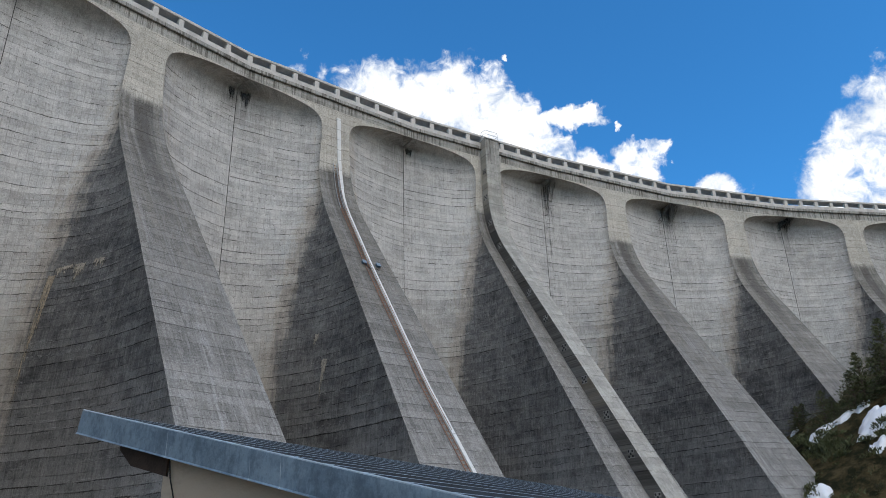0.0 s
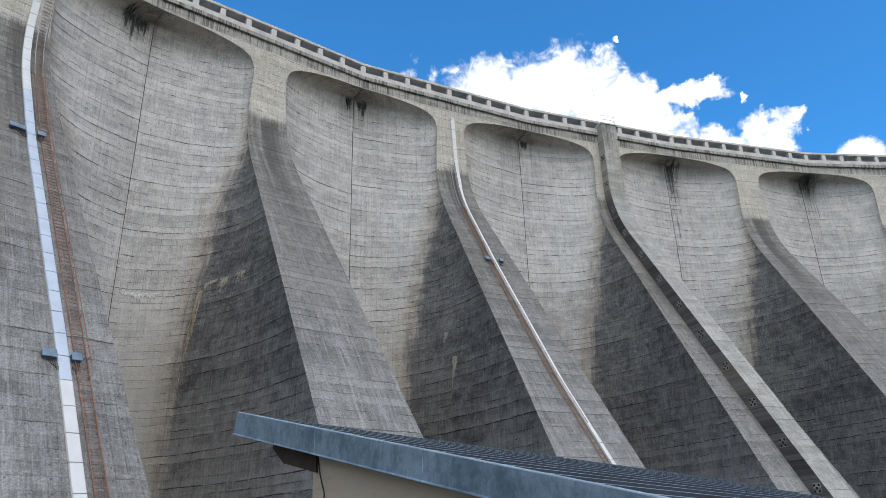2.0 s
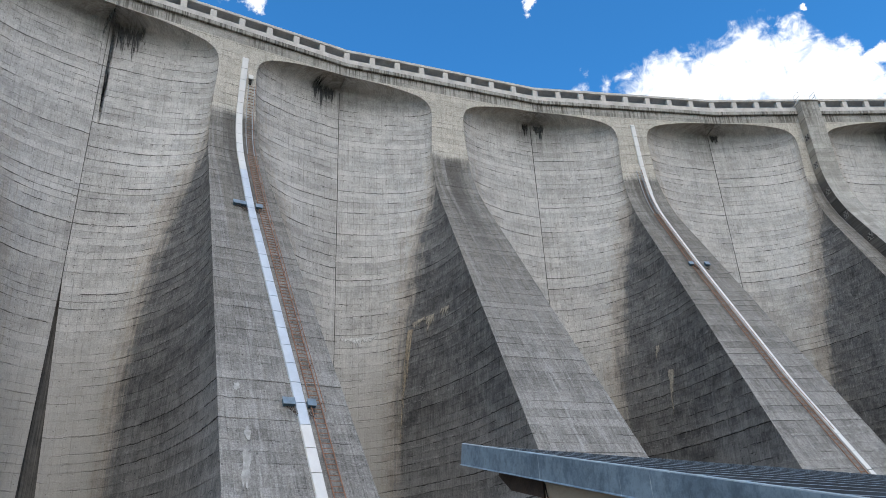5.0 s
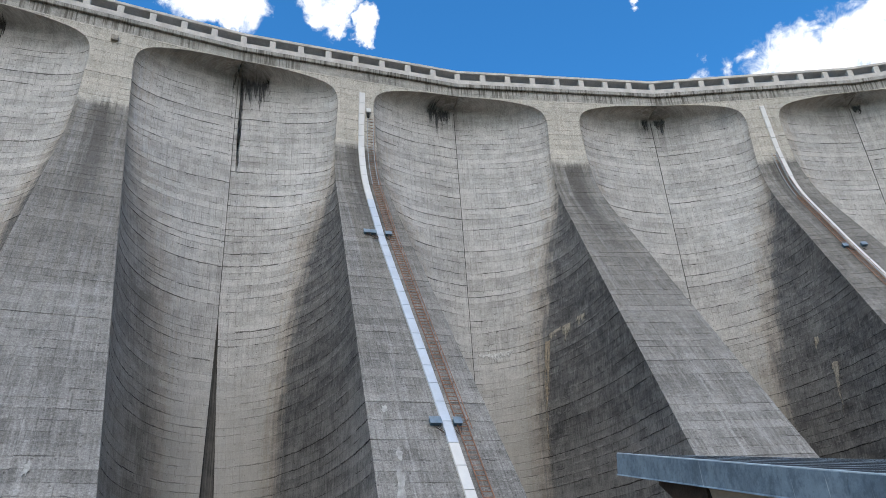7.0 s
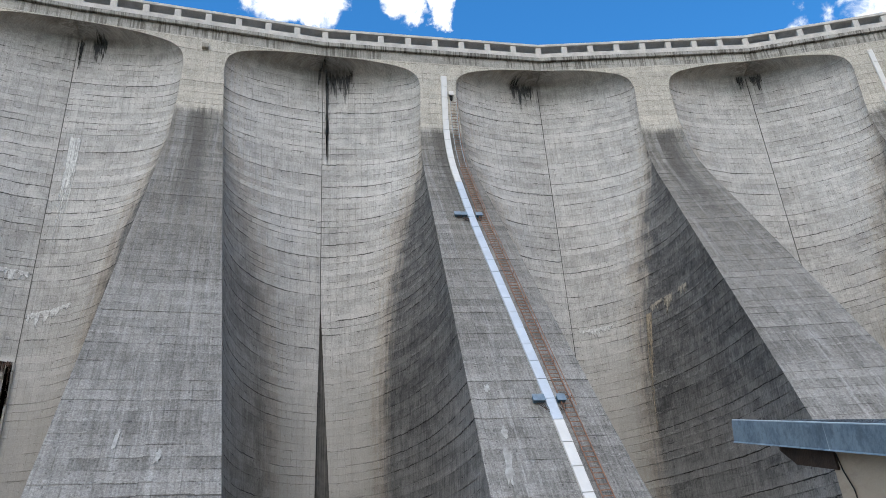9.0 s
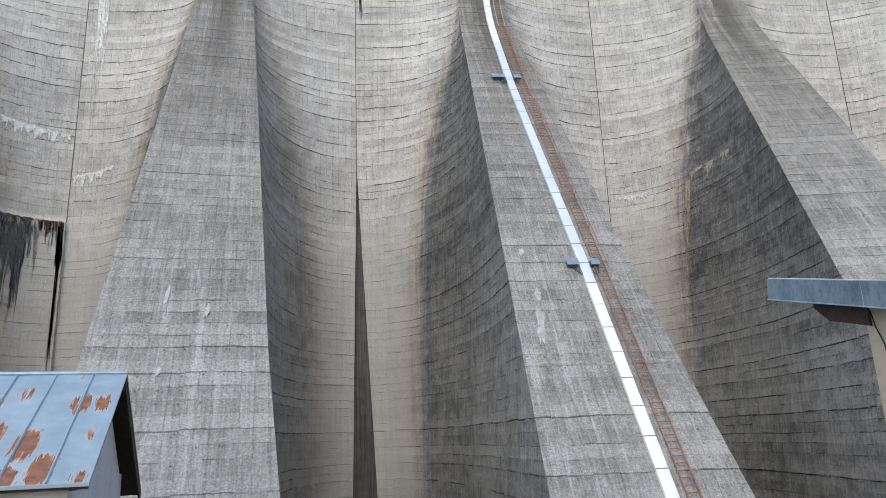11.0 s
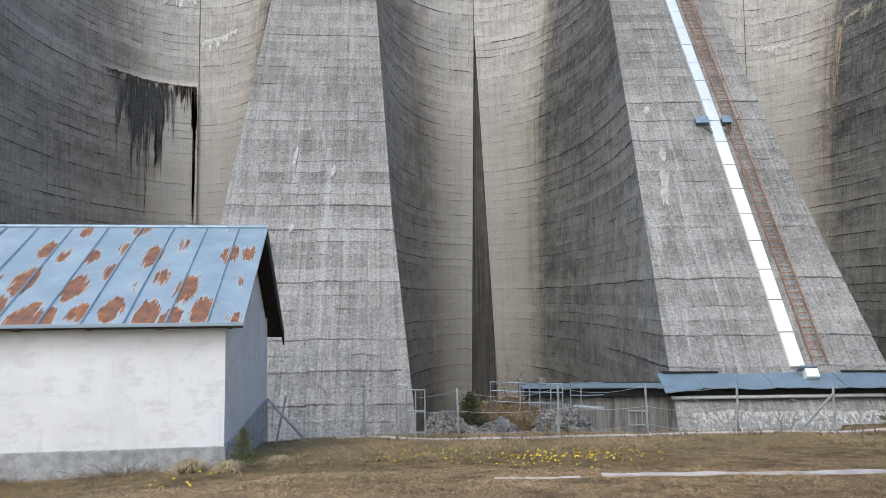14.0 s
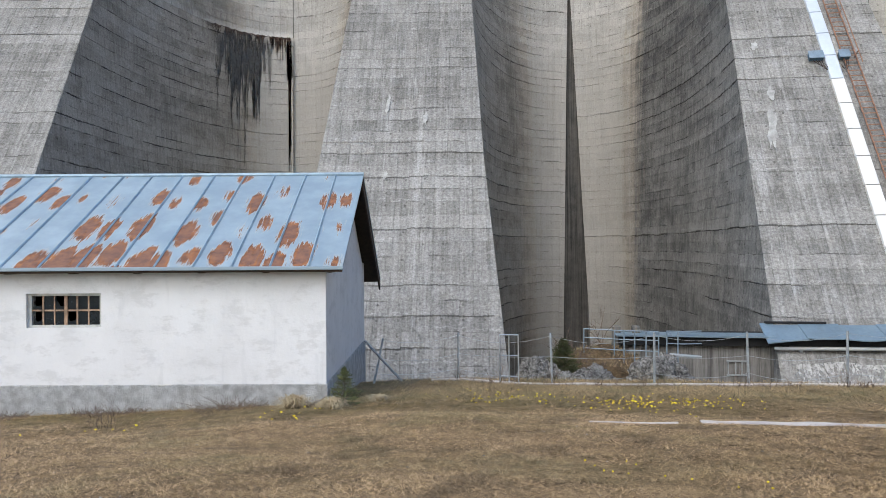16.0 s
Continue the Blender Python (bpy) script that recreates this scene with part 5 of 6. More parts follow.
def build_hut():
    h = thing("hut", "cream rendered hut with a low blue-grey sheet-metal roof", "hut")
    A, B = (PA - P0) * 1.55, (PB - P0) * 1.05
    up = A.cross(B).normalized()
    if up.z < 0:
        up = -up
    a1, b1 = A.normalized(), B.normalized()
    def slab(pts, depth):
        bm = bmesh.new()
        v = [bm.verts.new(p) for p in pts] + [bm.verts.new(p - up * depth) for p in pts]
        for f in ((0, 1, 2, 3), (7, 6, 5, 4), (0, 4, 5, 1), (1, 5, 6, 2), (2, 6, 7, 3), (3, 7, 4, 0)):
            bm.faces.new([v[k] for k in f])
        bmesh.ops.recalc_face_normals(bm, faces=bm.faces)
        return bm
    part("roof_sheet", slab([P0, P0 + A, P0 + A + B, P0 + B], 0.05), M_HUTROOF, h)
    # folded ribs across the roof: pale tops, near-black sides as painted shade
    n = 17
    for k in range(1, n):
        p = P0 + A * (k / n)
        bm = bmesh.new()
        w = a1 * 0.032
        t = up * 0.038
        v = [bm.verts.new(c) for c in (p - w, p - w * 0.7 + t, p + w * 0.7 + t, p + w, p + B - w, p + B - w * 0.7 + t, p + B + w * 0.7 + t, p + B + w)]
        for i in range(3):
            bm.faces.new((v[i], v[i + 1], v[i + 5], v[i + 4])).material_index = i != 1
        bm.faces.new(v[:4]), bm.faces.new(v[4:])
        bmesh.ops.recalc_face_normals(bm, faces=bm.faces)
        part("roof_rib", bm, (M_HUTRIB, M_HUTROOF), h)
    # fascia in lapped lengths with a turned lip
    for k in range(4):
        q0, q1 = P0 + A * (k / 4) - b1 * (0.03 + 0.004 * (k % 2)), P0 + A * ((k + 1) / 4 + 0.004) - b1 * (0.03 + 0.004 * (k % 2))
        bm = bmesh.new()
        hgt = 0.155
        prof = [(0.0, 0.03), (-0.025, 0.03), (-0.025, 0.0), (-0.018, -hgt), (-0.03, -hgt - 0.012), (0.0, -hgt - 0.012)]
        va = [bm.verts.new(q0 + b1 * x + up * z) for x, z in prof]
        vb = [bm.verts.new(q1 + b1 * x + up * z) for x, z in prof]
        for i in range(6):
            bm.faces.new((va[i], va[(i + 1) % 6], vb[(i + 1) % 6], vb[i]))
        bm.faces.new(va), bm.faces.new(vb)
        bmesh.ops.recalc_face_normals(bm, faces=bm.faces)
        fascia = part("fascia", bm, M_FASCIA, h, "streaked blue-grey metal fascia")
        bm = bmesh.new()
        pipe(bm, [q0 + up * 0.032 - b1 * 0.012, q1 + up * 0.032 - b1 * 0.012], 0.010, 6)
        part("lip", bm, M_LIP, fascia, "pale turned lip of the fascia")
    part("roof_underside", slab([P0 + a1 * 0.05 + b1 * 0.02 - up * 0.06, P0 + A - a1 * 0.05 + b1 * 0.02 - up * 0.06, P0 + A + B * 0.98 - up * 0.06, P0 + B * 0.98 + a1 * 0.05 - up * 0.06], 0.06), M_DARKWOOD, h)
    # purlin end with a weathered nose
    s = P0 + a1 * 0.48 + b1 * 0.10 - up * 0.17
    bm = bmesh.new()
    e = [s, s + a1 * 0.72, s + a1 * 0.72 - Vector((0, 0, 0.15)), s + a1 * 0.2 - Vector((0, 0, 0.15)), s - Vector((0, 0, 0.05))]
    va, vb = [bm.verts.new(p) for p in e], [bm.verts.new(p + b1 * 0.16) for p in e]
    for i in range(5):
        bm.faces.new((va[i], va[(i + 1) % 5], vb[(i + 1) % 5], vb[i]))
    bm.faces.new(va), bm.faces.new(vb)
    bmesh.ops.recalc_face_normals(bm, faces=bm.faces)
    part("purlin_end", bm, M_DARKWOOD, h, "dark purlin end")
    # walls
    bm = bmesh.new()
    af, bf = Vector((a1.x, a1.y, 0)).normalized(), Vector((b1.x, b1.y, 0)).normalized()
    c = P0 + a1 * 1.12 + b1 * 0.12
    base = -2.2
    corners = [(0.0, 0.0), (A.length - 1.3, 0.0), (A.length - 1.3, B.length - 0.8), (0.0, B.length - 0.8)]
    lo, hi = [], []
    for x, y in corners:
        p = c + a1 * x + b1 * y
        lo.append(bm.verts.new((p.x, p.y, base)))
        hi.append(bm.verts.new(p - up * 0.13))
    for i in range(4):
        bm.faces.new((lo[i], lo[(i + 1) % 4], hi[(i + 1) % 4], hi[i]))
    bm.faces.new(lo), bm.faces.new(hi)
    bmesh.ops.recalc_face_normals(bm, faces=bm.faces)
    part("wall", bm, M_HUTWALL, h)
    # loose wire hanging by the corner
    bm = bmesh.new()
    w0 = c - b1 * 0.02 + a1 * 0.12 - up * 0.2
    pipe(bm, [w0, w0 + a1 * 0.03 - Vector((0, 0, 0.12)), w0 + a1 * 0.10 - Vector((0, 0, 0.25)), w0 + a1 * 0.12 - Vector((0, 0, 0.6))], 0.006, 4)
    part("wire", bm, M_DARK, h)
    return h


def fascia_mat():
    """Weathered zinc: cloudy blue-grey with dark mottling and thin pale runs."""
    m, g, b, tc = material("streaked_zinc_fascia")
    at = tc.outputs["Object"]
    cloud, mottle = g.noise(at, 3.0, 5, 0.65), g.noise(g.scaled(at, (14, 14, 9)), 1.0, 6, 0.75)
    run = g.noise(g.scaled(at, (7.0, 7.0, 0.25)), 1.0, 5, 0.7)
    hair = g.noise(g.scaled(at, (34, 34, 1.2)), 1.0, 3, 0.7)
    col = g.mix(g.step(g.math("ADD", g.math("MULTIPLY", cloud, 0.5), g.math("MULTIPLY", mottle, 0.5)), 0.36, 0.64), (0.070, 0.110, 0.155), (0.205, 0.290, 0.370))
    col = g.mix(g.math("MULTIPLY", g.step(mottle, 0.55, 0.70), 0.5), col, (0.055, 0.080, 0.110))
    col = g.mix(g.math("MULTIPLY", g.step(g.math("ADD", g.math("MULTIPLY", run, 0.7), g.math("MULTIPLY", hair, 0.3)), 0.595, 0.64), 0.75), col, (0.45, 0.53, 0.58))
    g.put(b.inputs["Base Color"], col)
    b.inputs["Metallic"].default_value, b.inputs["Roughness"].default_value = 0.25, 0.5
    g.put(b.inputs["Normal"], g.bump(g.math("ADD", mottle, g.math("MULTIPLY", cloud, 2.0)), 0.3, 0.012))
    return m


M_FASCIA = fascia_mat()
M_LIP = simple("pale_zinc_lip", (0.33, 0.40, 0.46), 0.5, 0.1, 0.25, 8)
build_hut()


# ---------------------------------------------------------------- fence, kerb, path
def on_ground(x, y, dz=0.0):
    return Vector((x, y, ground_z(x, y) + dz))


FENCE = [(-17.4, 4.55), (-17.1, 6.8), (-14.4, 8.0), (-13.35, 10.04), (-12.3, 11.8), (-11.2, 13.5), (-9.87, 15.03), (-9.99, 19.22), (-9.36, 19.52)]
M_KERB = simple("pale_kerb_concrete", (0.46, 0.415, 0.375), 0.95, 0, 0.25, 3, 0.6, 0.02)


def build_fence():
    f = thing("fence", "sagging wire fence on grey steel posts along a kerb", "fence")
    tops = []
    for i, (x, y) in enumerate(FENCE):
        b = on_ground(x, y, -0.3)
        t = on_ground(x, y, 1.19 if i < 6 else 1.13)
        if i == 0:
            t = t + Vector((-0.02, 0.32, -0.05))
        elif i in (2, 4):
            t = t + Vector((-0.02, -0.04, 0))
        bm = bmesh.new()
        box(bm, (-0.023, -0.023, 0), (0.023, 0.023, (t - b).length), Matrix.Translation(b) @ (t - b).to_track_quat("Z", "Y").to_matrix().to_4x4(), bevel=0.008)
        part("post", bm, M_POST, f)
        tops.append((b + Vector((0, 0, 0.3)), t))
    bm = bmesh.new()
    b, t = on_ground(-17.25, 5.5, -0.2), on_ground(-17.45, 4.4, 1.1)
    bar(bm, b, t, 0.032, 6)
    part("brace", bm, M_POST, f, "leaning brace")
    bm = bmesh.new()
    b, t = on_ground(-10.5, 14.35, -0.2), tops[6][0].lerp(tops[6][1], 0.78)
    bar(bm, b, t, 0.03, 6)
    part("brace", bm, M_POST, f, "leaning brace")
    rng = random.Random(9)
    for i in range(len(FENCE) - 1):
        for lvl in (0.95, 0.55, 0.22):
            a, b = tops[i][0].lerp(tops[i][1], lvl), tops[i + 1][0].lerp(tops[i + 1][1], lvl)
            sag = rng.uniform(0.05, 0.2)
            bm = bmesh.new()
            pipe(bm, [a.lerp(b, k / 8) - Vector((0, 0, sag * 4 * (k / 8) * (1 - k / 8))) for k in range(9)], 0.006, 4)
            part("wire", bm, M_POST, f)
    g = thing("gate_frame", "light steel mesh frame standing by the fence", "gate")
    m = Matrix.Translation(on_ground(-15.31, 7.35, 0.02)) @ Matrix.Rotation(radians(60), 4, "Z") @ Matrix.Rotation(radians(3), 4, "X")
    bm = bmesh.new()
    for x in (-0.22, 0.0, 0.22):
        bar(bm, m @ Vector((x, 0, 0)), m @ Vector((x, 0, 1.15)), 0.018, 5)
    for z in (0.15, 0.65, 1.15):
        bar(bm, m @ Vector((-0.22, 0, z)), m @ Vector((0.22, 0, z)), 0.018, 5)
    part("frame", bm, M_GALV, g)
    bm = bmesh.new()
    for k in (2, 7):
        x = -0.22 + 0.44 * k / 9
        bar(bm, m @ Vector((x, 0, 0.15)), m @ Vector((x, 0, 1.15)), 0.004, 3)
    part("mesh_infill", bm, M_GALV, g)


build_fence()


def strip(name, pts, width, height, label, category, seed):
    """A ribbon of concrete lying along the ground, with a worn edge."""
    rng = random.Random(seed)
    dense = []
    for a, b in zip(pts, pts[1:]):
        n = max(2, int((Vector(b) - Vector(a)).length / 0.25))
        dense += [Vector(a).lerp(Vector(b), k / n) for k in range(n)]
    dense.append(Vector(pts[-1]))
    bm = bmesh.new()
    prev = None
    for i, p in enumerate(dense):
        d = (dense[min(i + 1, len(dense) - 1)] - dense[max(i - 1, 0)]).normalized()
        n = Vector((-d.y, d.x))
        w0, w1 = width / 2 * rng.uniform(0.55, 1.2), width / 2 * rng.uniform(0.6, 1.2)
        l, r = p + n * w0, p - n * w1
        zz = ground_z(p.x, p.y) + height
        ring = [bm.verts.new(q) for q in ((l.x, l.y, zz - 0.25), (l.x, l.y, zz), (r.x, r.y, zz + rng.uniform(-0.01, 0.01)), (r.x, r.y, zz - 0.25))]
        if prev:
            for k in range(3):
                bm.faces.new((prev[k], ring[k], ring[k + 1], prev[k + 1]))
        prev = ring
    bmesh.ops.recalc_face_normals(bm, faces=bm.faces)
    ob = part(name, bm, M_KERB)
    return tagged(ob, label, category, kind="structure")


strip("kerb", [(-16.7, 5.9), (-16.5, 6.7), (-14.15, 7.85), (-13.2, 9.8), (-12.1, 11.65), (-11.0, 13.35), (-9.8, 15.2), (-9.0, 16.6)], 0.18, 0.045, "pale concrete kerb at the top of the bank", "kerb", 1)
strip("path_edge", [(-7.56, 6.2), (-6.96, 7.13), (-6.38, 8.11), (-5.3, 9.9)], 0.24, 0.012, "narrow pale concrete strip set in the grass", "edging", 2)
strip("path_edge", [(-8.38, 4.99), (-8.05, 5.42), (-7.68, 5.92)], 0.15, 0.006, "broken end of a pale concrete strip in grass", "edging", 3)


strip("kerb", [(-9.75, 19.35), (-8.6, 20.1), (-6.5, 21.4)], 0.3, 0.08, "pale concrete kerb beyond the last fence post", "kerb", 4)
barrier = thing("barrier", "low white barrier beam on short posts beyond the bank", "barrier")
bm = bmesh.new()
beam_a, beam_b = Vector((-10.1, 20.3, -1.3)), Vector((-6.8, 22.4, -1.25))
box(bm, (-0.03, -0.035, 0), (0.03, 0.035, (beam_b - beam_a).length), Matrix.Translation(beam_a) @ (beam_b - beam_a).to_track_quat("Z", "Y").to_matrix().to_4x4(), bevel=0.015)
part("beam", bm, M_WHITE, barrier)
for f in (0.05, 0.5, 0.95):
    p = beam_a.lerp(beam_b, f)
    bm = bmesh.new()
    bar(bm, (p.x, p.y, ground_z(p.x, p.y) - 0.3), (p.x, p.y, p.z), 0.04, 6)
    part("post", bm, M_POST, barrier)


# ---------------------------------------------------------------- railing on the gallery
def build_railing():
    r = thing("railing", "thin grey steel railing on the rocky mound", "railing")
    a, b = Vector((-18.03, 11.22, -1.07)), Vector((-16.40, 12.61, -1.05))
    c, d = Vector((-16.26, 12.78, -1.03)), Vector((-15.66, 13.48, -1.0))
    low = Vector((0, 0, -0.56))
    for p, deep in ((a, -1.3), (a.lerp(b, 0.42), -0.95), (a.lerp(b, 0.55), -0.95), (a.lerp(b, 0.69), -1.0), (a.lerp(b, 0.84), -1.1), (b, -1.2), (c, -1.2), (c.lerp(d, 0.32), -1.3)):
        bm = bmesh.new()
        bar(bm, p + Vector((0, 0, deep)), p + Vector((0.01, 0, 0.0)), 0.02, 5)
        part("post", bm, M_GREYPAINT, r)
    for p0, p1, f in ((a, b, 0.0), (a, b, 0.45), (a, b, 1.0), (c, d, 0.0), (c, d, 0.62)):
        bm = bmesh.new()
        pipe(bm, [p0 + low * f, p0.lerp(p1, 0.5) + low * f + Vector((0, 0, -0.015)), p1 + low * f], 0.016, 5)
        part("rail", bm, M_GREYPAINT, r)
    s = thing("slab", "thin grey slab resting on the boulder", "slab")
    bm = bmesh.new()
    m = look((-15.63, 12.9, -1.64), (-15.36, 13.21, -1.66))
    box(bm, (-0.12, -0.03, -0.42), (0.12, 0.02, 0.42), m, bevel=0.01)
    part("plate", bm, M_POST, s)


build_railing()


# ---------------------------------------------------------------- rocks
def rock_mat():
    m, g, b, tc = material("grey_limestone")
    at = tc.outputs["Object"]
    n1, n2 = g.noise(at, 4.0, 6, 0.75), g.noise(at, 16, 5, 0.8)
    col = g.mix(g.step(n1, 0.35, 0.65), (0.085, 0.080, 0.072), (0.46, 0.44, 0.41))
    col = g.mix(g.math("MULTIPLY", g.step(n2, 0.48, 0.62), 0.7), col, (0.60, 0.58, 0.555))
    col = g.mix(g.math("MULTIPLY", g.step(g.noise(at, 42, 4, 0.75), 0.55, 0.66), 0.75), col, (0.055, 0.05, 0.043))
    crack = g.add("ShaderNodeTexVoronoi", feature="DISTANCE_TO_EDGE")
    g.put(crack.inputs["Vector"], g.vec("ADD", at, g.vec("MULTIPLY", g.noise(at, 3.0, 4, 0.7, out=1), (0.5, 0.5, 0.5))))
    crack.inputs["Scale"].default_value = 3.2
    gap = g.step(crack.outputs[0], 0.03, 0.0)
    col = g.mix(g.math("MULTIPLY", gap, 0.5), col, (0.05, 0.045, 0.035))
    col = g.mix(g.math("MULTIPLY", g.step(g.noise(at, 0.9, 3), 0.55, 0.7), 0.7), col, (0.10, 0.085, 0.035))
    g.put(b.inputs["Base Color"], col)
    b.inputs["Roughness"].default_value = 0.95
    g.put(b.inputs["Normal"], g.bump(g.math("SUBTRACT", g.math("ADD", n1, n2), gap), 1.0, 0.12))
    return m


M_ROCK = rock_mat()


def rock(at, size, seed, label):
    bm = bmesh.new()
    bmesh.ops.create_icosphere(bm, subdivisions=5, radius=1.0)
    for v in bm.verts:
        p = v.co.copy()
        d = 1 + 0.30 * noise.noise(p * 1.3 + Vector((seed, 0, 0))) + 0.16 * noise.noise(p * 3.4 + Vector((0, seed, 0))) + 0.16 * abs(noise.noise(p * 6 + Vector((0, 0, seed)))) + 0.10 * noise.noise(p * 13) + 0.06 * abs(noise.noise(p * 25))
        v.co = Vector((p.x * size[0], p.y * size[1], p.z * size[2])) * d
    ob = part("rock", bm, M_ROCK)
    ob.location = at
    ob.rotation_euler = (0, 0, seed)
    return tagged(ob, label, "rock", "rocks by the gallery")


rock((-15.7, 12.05, -2.55), (0.85, 1.05, 0.85), 0.6, "large rough grey limestone boulder below the railing")
rock((-16.7, 10.6, -2.62), (0.6, 1.1, 0.62), 0.75, "low mossy grey limestone boulder behind the fence")
rock((-17.4, 9.35, -2.5), (0.55, 0.62, 0.72), 3.1, "rough grey limestone boulder behind the fence post")
rock((-16.9, 10.0, -2.75), (0.5, 0.6, 0.6), 5.2, "small dark limestone boulder between larger ones")


def build_mound():
    bm = bmesh.new()
    bmesh.ops.create_icosphere(bm, subdivisions=5, radius=1.0)
    for v in bm.verts:
        p = v.co.copy()
        d = 1 + 0.2 * noise.noise(p * 1.5) + 0.08 * noise.noise(p * 5) + 0.04 * noise.noise(p * 14)
        v.co = Vector((p.x * 1.5, p.y * 2.6, p.z * 3.0)) * d
    spots = [v.co.copy() for v in bm.verts if v.co.z > 1.2]
    ob = part("mound", bm, simple("dry_mound_grass", (0.15, 0.10, 0.055), 0.95, 0, 0.55, 4.0, 1.0, 0.08), smooth=True)
    ob.location, ob.rotation_euler = (-17.75, 11.9, -4.72), (0, 0, -0.72)
    tagged(ob, "mound of dry brown grass among the boulders", "mound", kind="structure")
    turn = Matrix.Translation(ob.location) @ Matrix.Rotation(-0.72, 4, "Z")
    rg = random.Random(41)
    verts, faces = [], []
    for _ in range(12000):
        p = turn @ (rg.choice(spots) + Vector((rg.gauss(0, 0.06), rg.gauss(0, 0.06), -0.03)))
        a, h = rg.uniform(0, 6.283), rg.uniform(0.03, 0.13)
        d = Vector((math.cos(a), math.sin(a), 0))
        w = Vector((-d.y, d.x, 0)) * 0.009
        k = len(verts)
        verts += [p - w, p + w, p + d * h * rg.uniform(0.5, 2.0) + Vector((0, 0, h))]
        faces.append((k, k + 1, k + 2))
    me = bpy.data.meshes.new("mound_grass")
    me.from_pydata(verts, [], faces)
    me.materials.append(M_BLADE)
    tagged(new("mound_grass", me), "tufts of dry brown grass over the mound", "grass", kind="stuff")


build_mound()


# ---------------------------------------------------------------- plants
def conifer(height, spread_, seed, dense=1.0):
    """Trunk and whorls of drooping needled twigs, as two meshes."""
    rng = random.Random(seed)
    trunk = bmesh.new()
    bar(trunk, (0, 0, -0.3), (0.03 * height * rng.uniform(-1, 1), 0, height), 0.022 * height, 7, 0.004 * height)
    crown = bmesh.new()
    z = height * 0.10
    while z < height * 0.99:
        f = 1 - z / height
        reach = spread_ * (f ** 0.8) * rng.uniform(0.75, 1.15) + 0.04 * height * 0.3
        n = max(4, int(7 * dense))
        off = rng.uniform(0, 6.28)
        for k in range(n):
            if rng.random() < 0.12:
                continue
            a = off + 6.283 * k / n + rng.uniform(-0.25, 0.25)
            r = reach * rng.uniform(0.7, 1.15)
            rise = rng.uniform(-0.25, 0.25) * r + (0.25 * r if f < 0.4 else 0)
            tip = Vector((math.cos(a) * r, math.sin(a) * r, z + rise))
            root = Vector((0, 0, z))
            bar(trunk, root, tip, 0.006 * height, 4, 0.002 * height)
            m = max(6, int(12 * dense))
            for c in range(m):
                t = 0.30 + 0.75 * (c + rng.random()) / m
                p = root.lerp(tip, min(t, 1.04)) + Vector((rng.gauss(0, 1), rng.gauss(0, 1), rng.gauss(0, 1))) * 0.012 * height
                w = 0.075 * height * (0.55 + 0.45 * f) * rng.uniform(0.6, 1.3)
                d1 = (Vector((math.cos(a), math.sin(a), 0.7)) + Vector((rng.gauss(0, 0.8), rng.gauss(0, 0.8), rng.gauss(0, 0.6)))).normalized()
                d2 = d1.cross(Vector((rng.gauss(0, 1), rng.gauss(0, 1), rng.gauss(0, 1)))).normalized()
                vs = [crown.verts.new(p + d1 * w * x + d2 * w * y) for x, y in ((-0.5, 0), (0, 0.16), (0.75, 0), (0, -0.16))]
                crown.faces.new(vs)
        z += height * 0.052 * rng.uniform(0.8, 1.2) / max(0.6, dense ** 0.5)
    return trunk, crown


def plant_conifer(x, y, z, h, w, seed, label, dense=1.0, name="conifer"):
    t = thing(name, label, "tree", Matrix.Translation((x, y, z)) @ Matrix.Rotation(seed * 1.7, 4, "Z"))
    a, b = conifer(h, w, seed, dense)
    part("trunk", a, M_BARK, t)
    part("crown", b, M_YOUNG if name in ("young_spruce", "small_pine") else M_NEEDLE, t)
    return t


M_YOUNG = simple("young_spruce_needles", (0.11, 0.13, 0.05), 0.8, 0, 0.4, 9, 0.2)
SPRUCE = (-12.70, 2.66)
HILL_TREES = ((36.2, 73.0, 7.6, 1.9), (37.3, 73.4, 4.8, 1.4), (38.9, 71.8, 6.2, 1.9), (39.6, 71.3, 7.4, 2.0), (41.6, 70.4, 9.5, 2.2), (42.8, 71.5, 10.5, 2.4), (36.9, 80.5, 4.6, 1.7), (37.8, 80.8, 3.6, 1.5),
              (35.0, 73.4, 3.2, 1.3), (33.8, 61.6, 2.4, 1.2), (35.9, 60.9, 3.0, 1.4), (38.4, 62.5, 3.4, 1.5), (30.6, 63.4, 2.0, 0.9), (41.0, 66.8, 3.6, 1.5))
for k, (x, y, h, w) in enumerate(HILL_TREES):
    plant_conifer(x, y, ground_z(x, y) - 0.2, h * (0.50 + 0.08 * (k % 4)), w * (0.85 + 0.14 * (k % 3)), 100 + k, "dark green mountain pine on the rocky slope", 1.05)
plant_conifer(SPRUCE[0], SPRUCE[1], ground_z(*SPRUCE) - 0.03, 0.72, 0.34, 7, "small young spruce at the shed corner", 1.2, "young_spruce")
plant_conifer(-17.35, 10.1, -2.5, 1.3, 0.62, 8, "dark green juniper bush among the rocks", 1.7, "juniper")
plant_conifer(-9.95, 17.95, ground_z(-9.95, 17.95) - 0.1, 1.15, 0.62, 9, "small dark pine behind the fence", 1.6, "small_pine")
plant_conifer(-9.75, 18.9, ground_z(-9.75, 18.9) - 0.1, 1.2, 0.5, 10, "small dark pine behind the fence", 1.6, "small_pine")


